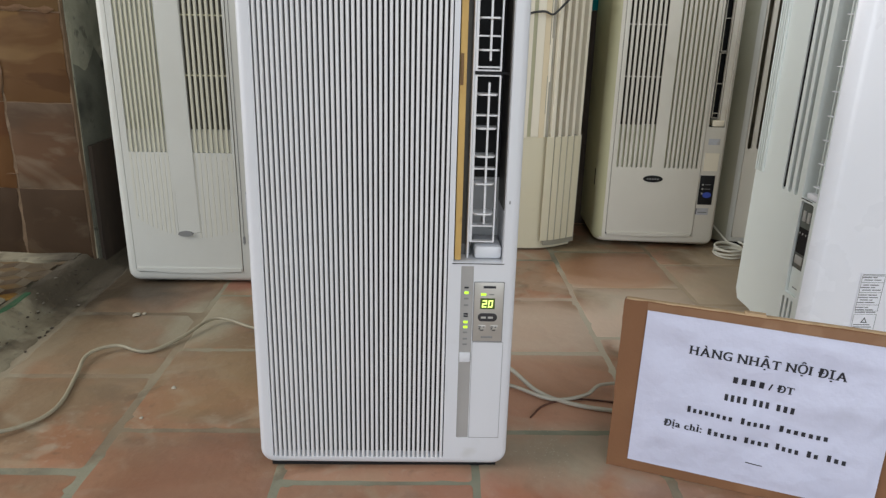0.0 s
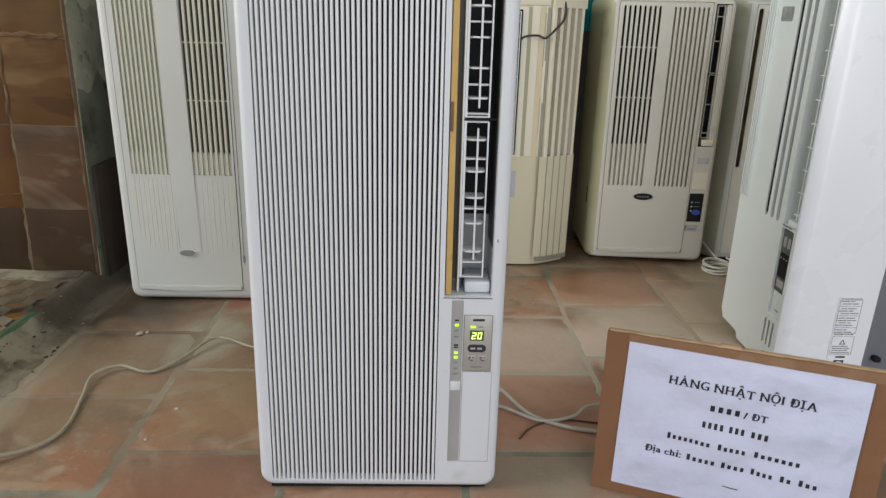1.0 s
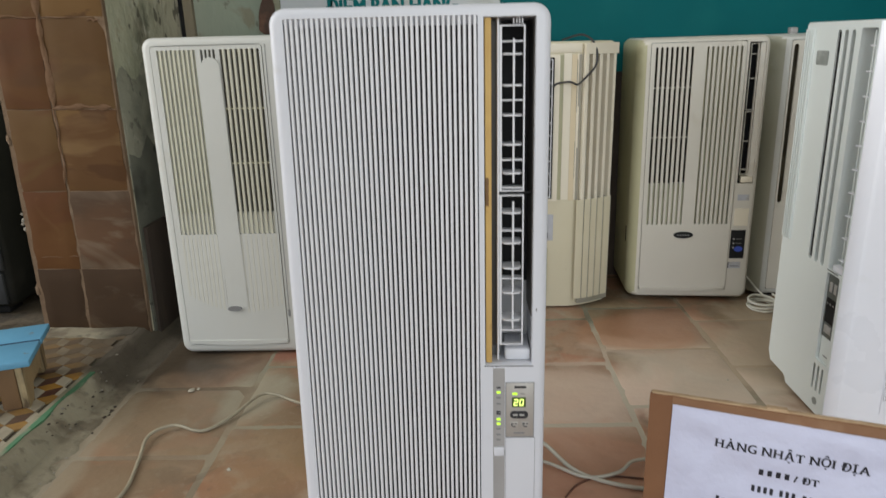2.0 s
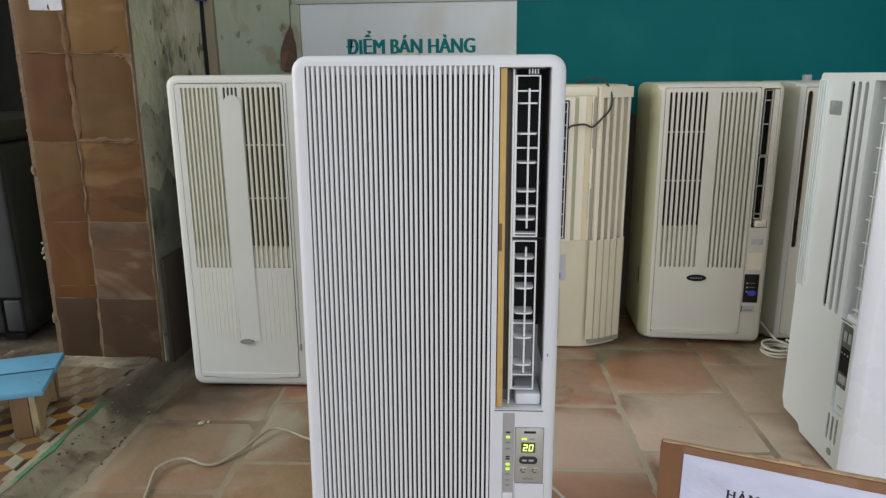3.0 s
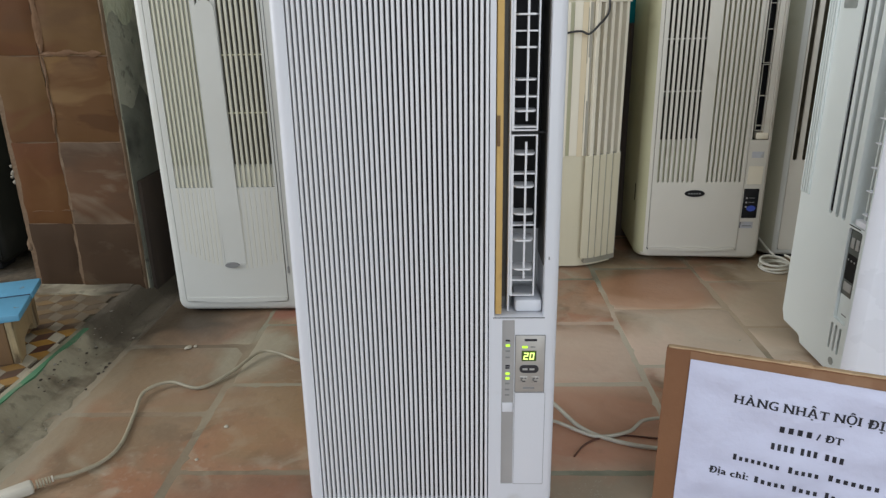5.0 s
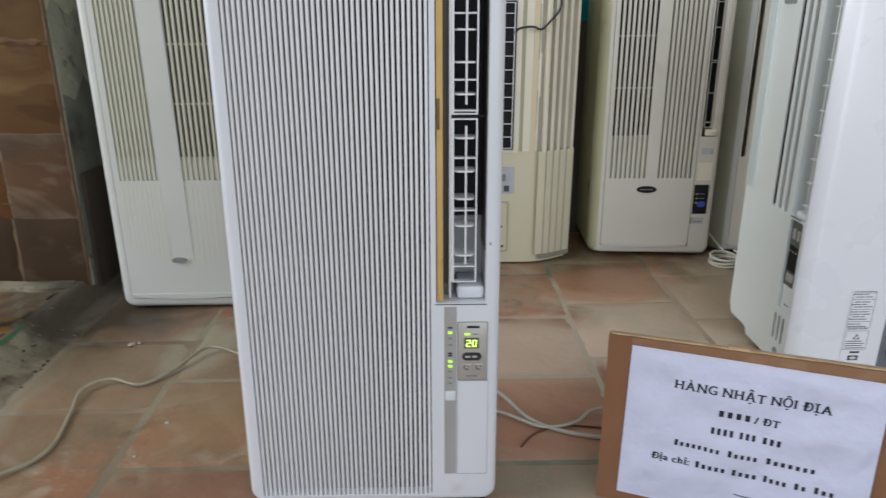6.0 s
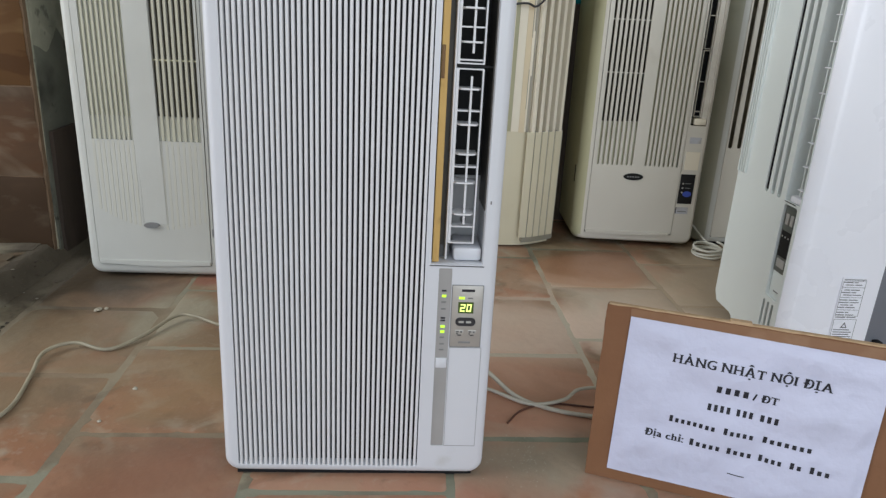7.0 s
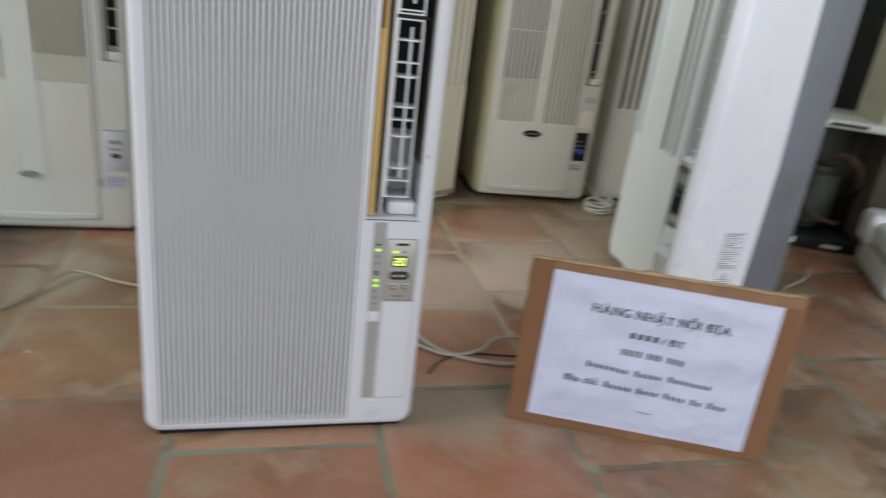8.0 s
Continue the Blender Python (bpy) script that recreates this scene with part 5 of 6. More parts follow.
    for x, z in ((-0.012, 0.045), (-0.02, 0.045), (-0.016, 0.1)):
        part("hole", boxm(x - 0.003, x + 0.003, -0.0012, 0.001, z - 0.003, z + 0.003, bevel=0.0008, seg=1), BLACK, u)
    part("plinth", boxm(x_l + 0.01, x_f, 0.02, 0.2, -0.006, 0.01), BLACK, u)
    return u


def plain_unit():
    """The pale unit in the corner: plain face with three open slots."""
    u = root(pose(1.022, 1.000, 0.006, 0, 0, -2), "air_conditioner", "pale greenish window air conditioner with tall dark slots")
    W, Hh, Dp = 0.340, 0.704, 0.22
    hs = slots(-0.118, -0.034, 4, 0.268, 0.680, 0.0125)
    part("housing", yellow_side(shell(W, Hh, Dp, 0.014, 0.010, [rr(-0.124, 0.150, 0.02, 0.690, 0.004, 2)], steps=6, wide_left=0.034), W), (IVORY, GREEN_IVORY_SHADE), u, "greenish ivory housing")
    p = slot_panel(u, -0.123, 0.149, 0.021, 0.689, -0.001, hs, BEIGE, [(-0.124, -0.026, 0.26, 0.687, 0.02, BROWNMESH)], label="beige front panel")
    part("bracket", boxm(-0.095, -0.075, 0.09, 0.11, Hh - 0.002, Hh + 0.016, bevel=0.003), GREYSTRIP, u, "small grey bracket on top")
    for z in (0.34, 0.43, 0.52, 0.61):
        part("cross_bar", boxm(-0.121, -0.031, 0.009, 0.012, z - 0.0009, z + 0.0009), BROWNMESH, p)
    part("plinth", boxm(-0.14, 0.14, 0.016, 0.2, -0.006, 0.014), BLACK, u)
    return u


def corner_unit():
    """The glossy white unit standing turned side on."""
    u = root(pose(0.738, 0.463, 0.004, -0.2, 0, -90), "air_conditioner", "glossy white window air conditioner turned sideways, with rating label")
    xl, xr, side, Hh, Dp = -0.119, 0.1215, 0.1400, 0.727, 0.178
    # plan of the body behind the front panel, rounded on the label side
    bm = bmesh.new()
    plan = [(xl + 0.006, Dp), (xl + 0.002, Dp - 0.01), (xl + 0.002, 0.0205), (xr + 0.0004, 0.0205), (xr + 0.0004, -0.0082), (0.1240, -0.0078), (0.1375, 0.0068), (0.1390, 0.0100), (side - 0.0003, 0.017), (side, 0.064), (side - 0.003, Dp)]

    def level(z, shrink):
        return [bm.verts.new((x * (1 - shrink), y + (0.09 - y) * shrink, z)) for x, y in plan]

    rings = [level(0.0, 0.0), level(0.03, 0.0), level(0.15, 0.0), level(0.3, 0.0), level(Hh - 0.005, 0.0), level(Hh - 0.001, 0.006), level(Hh, 0.02)]
    for v in rings[0]:
        if v.co.x < -0.02:
            v.co.z += 0.024
    for level_ in rings:
        for v in level_:
            if v.co.y > 0.12:
                v.co.y -= 0.006 + 0.030 * v.co.z / Hh + 0.015 * max(0, 1 - v.co.z / 0.3)
    for a, b in zip(rings, rings[1:]):
        ring(bm, a, b)
    bm.faces.new(rings[0])
    bm.faces.new(rings[-1])
    part("housing", bm, COOL, u, "glossy white plastic housing", sharp=40)
    lv = (0.070, 0.1185, 0.292, 0.716)
    hs = slots(-0.005, 0.053, 3, 0.290, 0.714, 0.0125)
    lows = slots(0.069, 0.106, 3, 0.048, 0.101, 0.0072)
    ctl = rr(0.071, 0.1135, 0.110, 0.286, 0.004, 2)
    outer = [(xl, 0.040), (xl + 0.012, 0.020), (-0.046, 0.0195), (-0.036, 0.016), (-0.030, 0.005), (xr, 0.004), (xr, 0.7265), (xr - 0.004, 0.7285), (xl + 0.006, 0.7285), (xl, 0.7225)]
    fp = bmesh.new()
    plate(fp, outer, hs + [rr(*lv, 0.003, 2), ctl] + lows, -0.009, 0.020)
    p = part("front_panel", fp, MINT, u, "cool white front panel with slots")
    part("backing", boxm(-0.011, 0.059, 0.010, 0.013, 0.280, 0.720), DUCT, p)
    part("backing", boxm(0.064, 0.110, 0.004, 0.007, 0.04, 0.106), DUCT, p)
    part("slot_gap", boxm(-0.0050, -0.0012, -0.0060, 0.0098, 0.294, 0.710), BLACK, p, "dark open gap")
    part("outlet_back", boxm(lv[0] - 0.002, lv[1] + 0.002, 0.0170, 0.0198, lv[2] - 0.002, lv[3] + 0.002), DUCT_PALE, p, "pale grey outlet recess")
    for k in range(10):
        part("blade", boxm(lv[1] - 0.017, lv[1] - 0.0005, -0.0105, 0.0165, 0.318 + 0.041 * k, 0.3198 + 0.041 * k, bevel=0.0006, seg=1), COOL, p)
    part("outlet_rail", boxm(lv[0] + 0.020, lv[0] + 0.024, 0.002, 0.0168, lv[2] + 0.004, lv[3] - 0.003, bevel=0.001), MINT, p)
    tongue = bmesh.new()
    box(tongue, lv[0] + 0.012, lv[1] - 0.001, -0.008, 0.016, lv[2] + 0.0005, lv[2] + 0.012, bevel=0.003)
    part("outlet_tongue", tongue, COOL, p, "white outlet tongue")
    part("seam", boxm(lv[0] + 0.001, lv[1] - 0.012, -0.0100, -0.0085, lv[2] - 0.0022, lv[2] - 0.0008), BLACK, p, "thin black gap under the outlet")
    for k in range(4):
        part("ridge", boxm(xl + 0.004 + 0.0090 * k, xl + 0.0080 + 0.0090 * k, -0.0138, -0.0088, 0.304, 0.716, bevel=0.0012, seg=2), MINT, p)
    lg = bmesh.new()
    plate(lg, rr(-0.069, -0.027, 0.652, 0.678, 0.004, 3), [], -0.0105, -0.008)
    part("badge", lg, BADGE_GREY, p, "grey square badge")
    cp = part("control_panel", boxm(0.0720, 0.1130, -0.0045, 0.0, 0.160, 0.2825, bevel=0.001), PANEL_DARK, p, "dark grey-green control plate")
    part("flap", boxm(0.0720, 0.1130, -0.0035, 0.0, 0.1065, 0.1595, bevel=0.001), MINT, p, "pale flap under the controls")
    part("window", boxm(0.0755, 0.109, -0.0055, -0.0042, 0.190, 0.238, bevel=0.0004, seg=1), BLACK, cp, "dark display window")
    for k in range(2):
        part("key", boxm(0.0795 + 0.015 * k, 0.0895 + 0.015 * k, -0.0068, -0.0042, 0.250, 0.270, bevel=0.0015), LIGHTKEY, cp)
    for k in range(3):
        part("lamp_mark", boxm(0.0785 + 0.010 * k, 0.0815 + 0.010 * k, -0.0062, -0.0054, 0.226, 0.229), LIGHTKEY, cp)
    part("key", boxm(0.0795, 0.1045, -0.0068, -0.0042, 0.170, 0.186, bevel=0.0015), LIGHTKEY, cp, "wide grey key")
    part("print_bar", boxm(0.0855, 0.1015, -0.0040, -0.0033, 0.122, 0.124), INKGREY, p)
    sc = bmesh.new()
    plate(sc, oval(0.089, 0.028, 0.008, 0.0075, 14), [], -0.0098, -0.008)
    part("screw_cover", sc, BADGE_GREY, p, "grey screw cover")
    # rating label on the side
    lb = part("label", boxm(side + 0.0002, side + 0.0010, 0.088, 0.134, 0.035, 0.180), COOL, u, "printed rating label", at=pose(0, -0.003, -0.007))
    rnd = random.Random(3)

    def stroke(y0, y1, z0, z1, m=INKDARK):
        part("print_bar", boxm(side + 0.0008, side + 0.0013, y0, y1, z0, z1), m, lb)

    stroke(0.091, 0.131, 0.1755, 0.1768)
    for k in range(15):
        z = 0.171 - 0.0048 * k
        if k in (2, 6, 11):
            stroke(0.090, 0.132, z - 0.0003, z + 0.0003)
        else:
            a = 0.091 + rnd.choice((0, 0, 0.004))
            m_ = a + rnd.uniform(0.010, 0.022)
            stroke(a, m_, z - 0.0007, z + 0.0007)
            stroke(m_ + 0.002, min(0.131, m_ + 0.002 + rnd.uniform(0.006, 0.018)), z - 0.0007, z + 0.0007)
    for y0, z0, w, h in ((0.090, 0.062, 0.042, 0.038), (0.090, 0.106, 0.042, 0.068)):
        fr = bmesh.new()
        plate(fr, rr(y0, y0 + w, z0, z0 + h), [rr(y0 + 0.0006, y0 + w - 0.0006, z0 + 0.0006, z0 + h - 0.0006)], 0, 0.0005)
        part("print_frame", fr, INKGREY, lb, at=pose(side + 0.0014, 0, 0, 0, 0, 90))
    tri = bmesh.new()
    plate(tri, [(0.105, 0.083), (0.117, 0.083), (0.111, 0.094)], [[(0.1072, 0.0843), (0.1148, 0.0843), (0.111, 0.0915)]], 0, 0.0005)
    part("warning_triangle", tri, INK, lb, at=pose(side + 0.0014, 0, 0, 0, 0, 90))
    for z in (0.079, 0.0745, 0.070, 0.0655):
        stroke(0.093, 0.093 + rnd.uniform(0.026, 0.036), z - 0.0007, z + 0.0007)
    stroke(0.104, 0.122, 0.055, 0.0585, INK)
    part("mark", boxm(side + 0.0008, side + 0.0014, 0.102, 0.121, 0.0405, 0.050), INK, lb, "black mark")
    eye = bmesh.new()
    plate(eye, oval(0.1115, 0.0452, 0.0062, 0.0030, 14), [], 0, 0.0005)
    part("mark_oval", eye, LABEL, lb, at=pose(side + 0.0018, 0, 0, 0, 0, 90))
    # grey rear casing
    case = boxm(xl + 0.012, side - 0.010, Dp - 0.004, Dp + 0.088, 0.004, Hh - 0.03, bevel=0.006)
    for v in case.verts:
        v.co.y -= 0.030 * v.co.z / Hh + 0.015 * max(0, 1 - v.co.z / 0.3)
    part("rear_case", case, GREY_CASE, u, "grey painted rear casing")
    part("cable_clip", boxm(side - 0.0095, side + 0.006, Dp - 0.002, Dp + 0.010, 0.04, 0.05, bevel=0.002), BLACK, u, "small black cable clip")
    return u


main_unit()
ivory_unit()
beige_body(pose(0.672, 0.985, 0.0045, 0, 0, -3.2), "beige window air conditioner with black oval badge and slots")
cream_unit()
plain_unit()
corner_unit()


# ---- cardboard notice ----
def notice():
    ang = math.degrees(math.atan2(-0.126, 0.334))
    n = thing("cardboard_notice", pose(0.3055, 0.012, 0.0, -4.4, 0, ang), "brown cardboard notice board with a printed white sheet", "notice board")
    W, Hh = 0.357, 0.246
    bm = bmesh.new()
    box(bm, 0, W, 0, 0.012, 0.001, Hh)
    bmesh.ops.subdivide_edges(bm, edges=[e for e in bm.edges if e.calc_length() > 0.1], cuts=24, use_grid_fill=True)
    for v in bm.verts:
        edge_ = min(v.co.x, W - v.co.x, v.co.z, Hh - v.co.z) < 0.004
        if edge_:
            v.co.x += 0.0022 * noise.noise(v.co * 45)
            v.co.z += 0.0018 * noise.noise(v.co * 45 + Vector((5, 5, 5))) if v.co.z > 0.1 else 0
    part("card", bm, CARD, n, "brown cardboard", sharp=50)
    part("torn_edge", boxm(0.002, W - 0.002, 0.0015, 0.0105, Hh - 0.001, Hh + 0.0014, bevel=0.0006, seg=1), CARD_EDGE, n, "pale torn top edge")
    bm = bmesh.new()
    pw, ph = 0.2985, 0.2185
    nx, nz = 76, 56

    def depth(x, z):
        e = min(pw / 2 - abs(x), ph / 2 - abs(z)) / 0.014
        e = min(max(e, 0.25), 1)
        fold = max(0, 1 - abs(x - 0.02 - 0.25 * (z - 0.1)) / 0.006) * max(0, (z - 0.055) / 0.05)
        wave = 0.0034 * (0.5 + noise.noise(Vector((x * 17, z * 24, 2)))) + 0.0026 * abs(noise.noise(Vector((x * 42, z * 16, 8)))) + 0.0005 * noise.noise(Vector((x * 70, z * 70, 4)))
        return -0.0012 - e * wave - 0.0012 * fold

    grid = [[bm.verts.new((x, depth(x, z), z)) for x in [pw * (i / nx - 0.5) for i in range(nx + 1)]] for z in [ph * (j / nz - 0.5) for j in range(nz + 1)]]
    for a, b in zip(grid, grid[1:]):
        for i in range(nx):
            bm.faces.new((a[i], a[i + 1], b[i + 1], b[i]))
    cx, cz = 0.1785, 0.1240
    sheet = part("sheet", bm, PAPER, n, "slightly wrinkled white printed sheet", at=pose(cx, 0, cz, 0, 0.8, 0), sharp=80)

    def lay(bm, x0, x1, z):
        """Lays flat print on the wrinkled sheet."""
        bmesh.ops.transform(bm, matrix=pose((x0 + x1) / 2 - cx, 0, z - cz + 0.03 * (0.17 - (x0 + x1) / 2), 0, 0.8, 0), verts=bm.verts)
        for v in bm.verts:
            v.co.y = depth(v.co.x, v.co.z) - 0.00035 + min(v.co.y, 0.0001)
        return bm

    def line(text, x0, x1, z, size, bold=0.0005):
        part("lettering", lay(serif_letters(text, size, bold, x1 - x0), x0, x1, z), INK, sheet, "black printed serif lettering")

    def bar(x0, x1, z, h):
        b = boxm((x0 - x1) / 2, (x1 - x0) / 2, -0.0001, 0.0001, 0, h)
        if x1 - x0 > 0.008:
            bmesh.ops.subdivide_edges(b, edges=[e for e in b.edges if e.calc_length() > 0.008], cuts=10, use_grid_fill=True)
        part("print_bar", lay(b, x0, x1, z), INK, sheet)

    def word(x0, x1, z, n, tall=1):
        """One hidden word: a short bar for each letter, the first ones taller."""
        step = (x1 - x0) / n
        for k in range(n):
            bar(x0 + step * (k + 0.20), x0 + step * (k + 0.74), z, 0.0088 if k < tall else 0.0060)

    line("HÀNG NHẬT NỘI ĐỊA", 0.0868, 0.2708, 0.1834, 0.0170)
    word(0.1425, 0.1842, 0.1540, 4, 4)
    line("/ ĐT", 0.1866, 0.2162, 0.1538, 0.0138)
    for a, b, many in ((0.1365, 0.1665, 4), (0.171, 0.193, 3), (0.1985, 0.2225, 3)):
        word(a, b, 0.1285, many, many)
    for a, b, many in ((0.0945, 0.1530, 8), (0.1605, 0.1985, 5), (0.2065, 0.2662, 7)):
        word(a, b, 0.1010, many)
    line("Địa chỉ:", 0.0688, 0.1175, 0.0752, 0.0130)
    for a, b, many in ((0.1235, 0.1630, 5), (0.1685, 0.2010, 4), (0.2065, 0.2360, 4), (0.2425, 0.2590, 2), (0.2655, 0.2908, 3)):
        word(a, b, 0.0752, many)
    bar(0.176, 0.196, 0.0478, 0.0012)
    part("tape", boxm(0.030, W - 0.004, -0.0008, 0.0004, Hh - 0.0145, Hh - 0.001), CARD_TAPE, n, "brown packing tape along the top")
    tuft = rough_block(0.148, 0.172, 0.001, 0.011, Hh - 0.001, Hh + 0.0045, 5, 0.0025, 4)
    part("torn_tuft", tuft, CARD_EDGE, n, "torn paper tuft", sharp=60)


notice()


# ---- cables ----
def cable(name, path, r, m, label):
    ob = part(name, rail(path, r), m, None, sharp=80)
    return tagged(ob, label, "cable")


cord = cable("power_cable", [(-0.587, 0.068, 0.010), (-0.562, 0.086, 0.006), (-0.536, 0.119, 0.004), (-0.529, 0.165, 0.004), (-0.546, 0.248, 0.004), (-0.558, 0.318, 0.009), (-0.522, 0.352, 0.010), (-0.462, 0.340, 0.004), (-0.420, 0.390, 0.006), (-0.383, 0.464, 0.012), (-0.345, 0.464, 0.012), (-0.290, 0.436, 0.008), (-0.18, 0.40, 0.004), (-0.08, 0.36, 0.004)], 0.0033, CABLE, "grey power cable with a plug winding over the tile floor")
for k in range(6):
    b = bmesh.new()
    bmesh.ops.create_cone(b, cap_ends=True, segments=12, radius1=0.0052 + 0.0004 * k, radius2=0.0050 + 0.0004 * k, depth=0.0026)
    part("strain_relief", b, CABLE if k else CABLE_PALE, cord, at=pose(-0.5885 - 0.0032 * k, 0.0665 - 0.0026 * k, 0.0100) @ pose(0, 0, 0, 0, 0, 129) @ pose(0, 0, 0, 90, 0, 0))
b = boxm(-0.024, 0.024, -0.011, 0.011, 0.0, 0.017, bevel=0.005, seg=3)
part("plug", b, CABLE_PALE, cord, "pale grey moulded plug", at=pose(-0.627, 0.0355, 0.001, 0, 0, 39))
for y in (-0.005, 0.005):
    part("prong", boxm(-0.042, -0.0235, y - 0.0007, y + 0.0007, 0.006, 0.012), METALPIN, cord, "bare metal prong", at=pose(-0.627, 0.0355, 0.001, 0, 0, 39))
cable("power_cable", [(0.12, 0.27, 0.03), (0.185, 0.265, 0.022), (0.235, 0.203, 0.006), (0.282, 0.168, 0.004), (0.345, 0.146, 0.004), (0.42, 0.14, 0.004)], 0.0036, CABLE_PALE, "grey power cable between the units")
cable("power_cable", [(0.10, 0.25, 0.008), (0.19, 0.222, 0.006), (0.255, 0.178, 0.005), (0.312, 0.185, 0.008), (0.345, 0.212, 0.012), (0.40, 0.222, 0.008), (0.45, 0.2, 0.004)], 0.0030, CABLE_PALE, "pale cable looping over the floor")
# thin dark line laid on the floor as the cables' shadow
cable("thin_cord", [(0.215, 0.128, 0.002), (0.238, 0.160, 0.002), (0.270, 0.178, 0.002), (0.305, 0.183, 0.002), (0.350, 0.176, 0.002), (0.40, 0.168, 0.002)], 0.0016, CABLE_SHADE, "thin red-brown line standing in for cable shadow")
cable("stray_cable", [(0.33, 1.09, 0.712), (0.368, 1.0, 0.724), (0.393, 0.957, 0.700), (0.396, 0.945, 0.655), (0.372, 0.938, 0.625), (0.350, 0.936, 0.606), (0.330, 0.936, 0.612), (0.300, 0.938, 0.609), (0.288, 0.940, 0.600)], 0.0027, CABLE_DARK, "thin dark cable hanging over the cream unit")


cable("power_cable", [(0.955, 0.36, 0.03), (0.985, 0.352, 0.012), (1.04, 0.385, 0.005), (1.10, 0.43, 0.004), (1.17, 0.46, 0.012), (1.215, 0.50, 0.02), (1.26, 0.56, 0.006)], 0.0030, CABLE, "grey cable running from the corner unit's back")


def coil():
    path = [(0.86, 1.04, 0.05), (0.872, 1.0, 0.03)]
    for k in range(58):
        a = 0.6 + k * 0.55
        r = 0.031 + 0.006 * math.sin(k * 0.37)
        path.append((0.862 + 0.006 * math.sin(k * 0.21) + 1.15 * r * math.cos(a), 0.925 + 1.2 * r * math.sin(a), 0.005 + 0.00042 * k + 0.003 * math.sin(a + 0.13 * k)))
    ob = part("cable_coil", rail(path, 0.0030, 6, 3), CABLE_WHITE, None, sharp=80)
    tagged(ob, "coiled white cable lying on the floor", "cable")


coil()


# ---- stool ----
def stool():
    s = thing("step_stool", pose(-0.838, 0.465, LEDGE, 0, 0, 20), "small wooden stool with worn light blue plank top", "stool")
    top = 0.106
    for y0, y1 in ((-0.101, 0.0035), (0.0115, 0.101)):
        bm = bmesh.new()
        box(bm, -0.30, 0.004, y0, y1, top - 0.014, top, bevel=0.003)
        part("plank", bm, BLUEPAINT, s, "light blue painted plank")
    # dark strip set into the plank gap in place of its shade
    part("crevice", boxm(-0.298, 0.001, 0.0037, 0.0113, top - 0.011, top - 0.0012), BLUE_SHADE, s, "dark strip set as shade between the planks")
    for x0, x1 in ((-0.062, -0.028), (-0.29, -0.256)):
        for y0, y1 in ((-0.088, -0.052), (0.052, 0.088)):
            part("leg", boxm(x0, x1, y0, y1, 0.0, top - 0.0145, bevel=0.003), RAWWOOD, s, "raw wooden leg")
    part("apron", boxm(-0.2555, -0.0625, -0.086, -0.074, top - 0.030, top - 0.0145, bevel=0.002), RAWWOOD, s, "raw wooden apron")
    bm = bmesh.new()
    plate(bm, [(-0.09, 0.0), (-0.05, 0.0), (-0.035, 0.03), (0.03, 0.035), (0.05, 0.012), (0.085, 0.01), (0.092, 0.09), (-0.092, 0.09)], [], -0.006, 0.006)
    part("end_board", bm, SPLITWOOD, s, "raw wooden end board", at=pose(-0.020, 0, 0, 0, 0, 90))
    return s


stool()


# ---- the inner room's appliance ----
def appliance():
    a = thing("appliance", pose(-1.462, 0.86, LEDGE, 0, 0, 1), "dark grey appliance standing in the dim inner room", "appliance")
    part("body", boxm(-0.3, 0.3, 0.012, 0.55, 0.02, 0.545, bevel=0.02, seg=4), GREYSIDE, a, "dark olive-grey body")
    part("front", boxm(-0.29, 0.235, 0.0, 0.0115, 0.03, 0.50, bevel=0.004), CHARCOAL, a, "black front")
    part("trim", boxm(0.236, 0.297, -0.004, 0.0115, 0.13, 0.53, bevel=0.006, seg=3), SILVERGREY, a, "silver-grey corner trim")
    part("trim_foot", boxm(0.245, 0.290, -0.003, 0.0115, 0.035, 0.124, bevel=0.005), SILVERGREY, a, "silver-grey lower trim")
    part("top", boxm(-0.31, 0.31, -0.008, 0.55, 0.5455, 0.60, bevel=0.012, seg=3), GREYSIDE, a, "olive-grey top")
    for x in (-0.24, 0.24):
        part("foot", boxm(x - 0.03, x + 0.03, 0.03, 0.09, 0.0, 0.02, bevel=0.004), BLACK, a)
    return a


appliance()


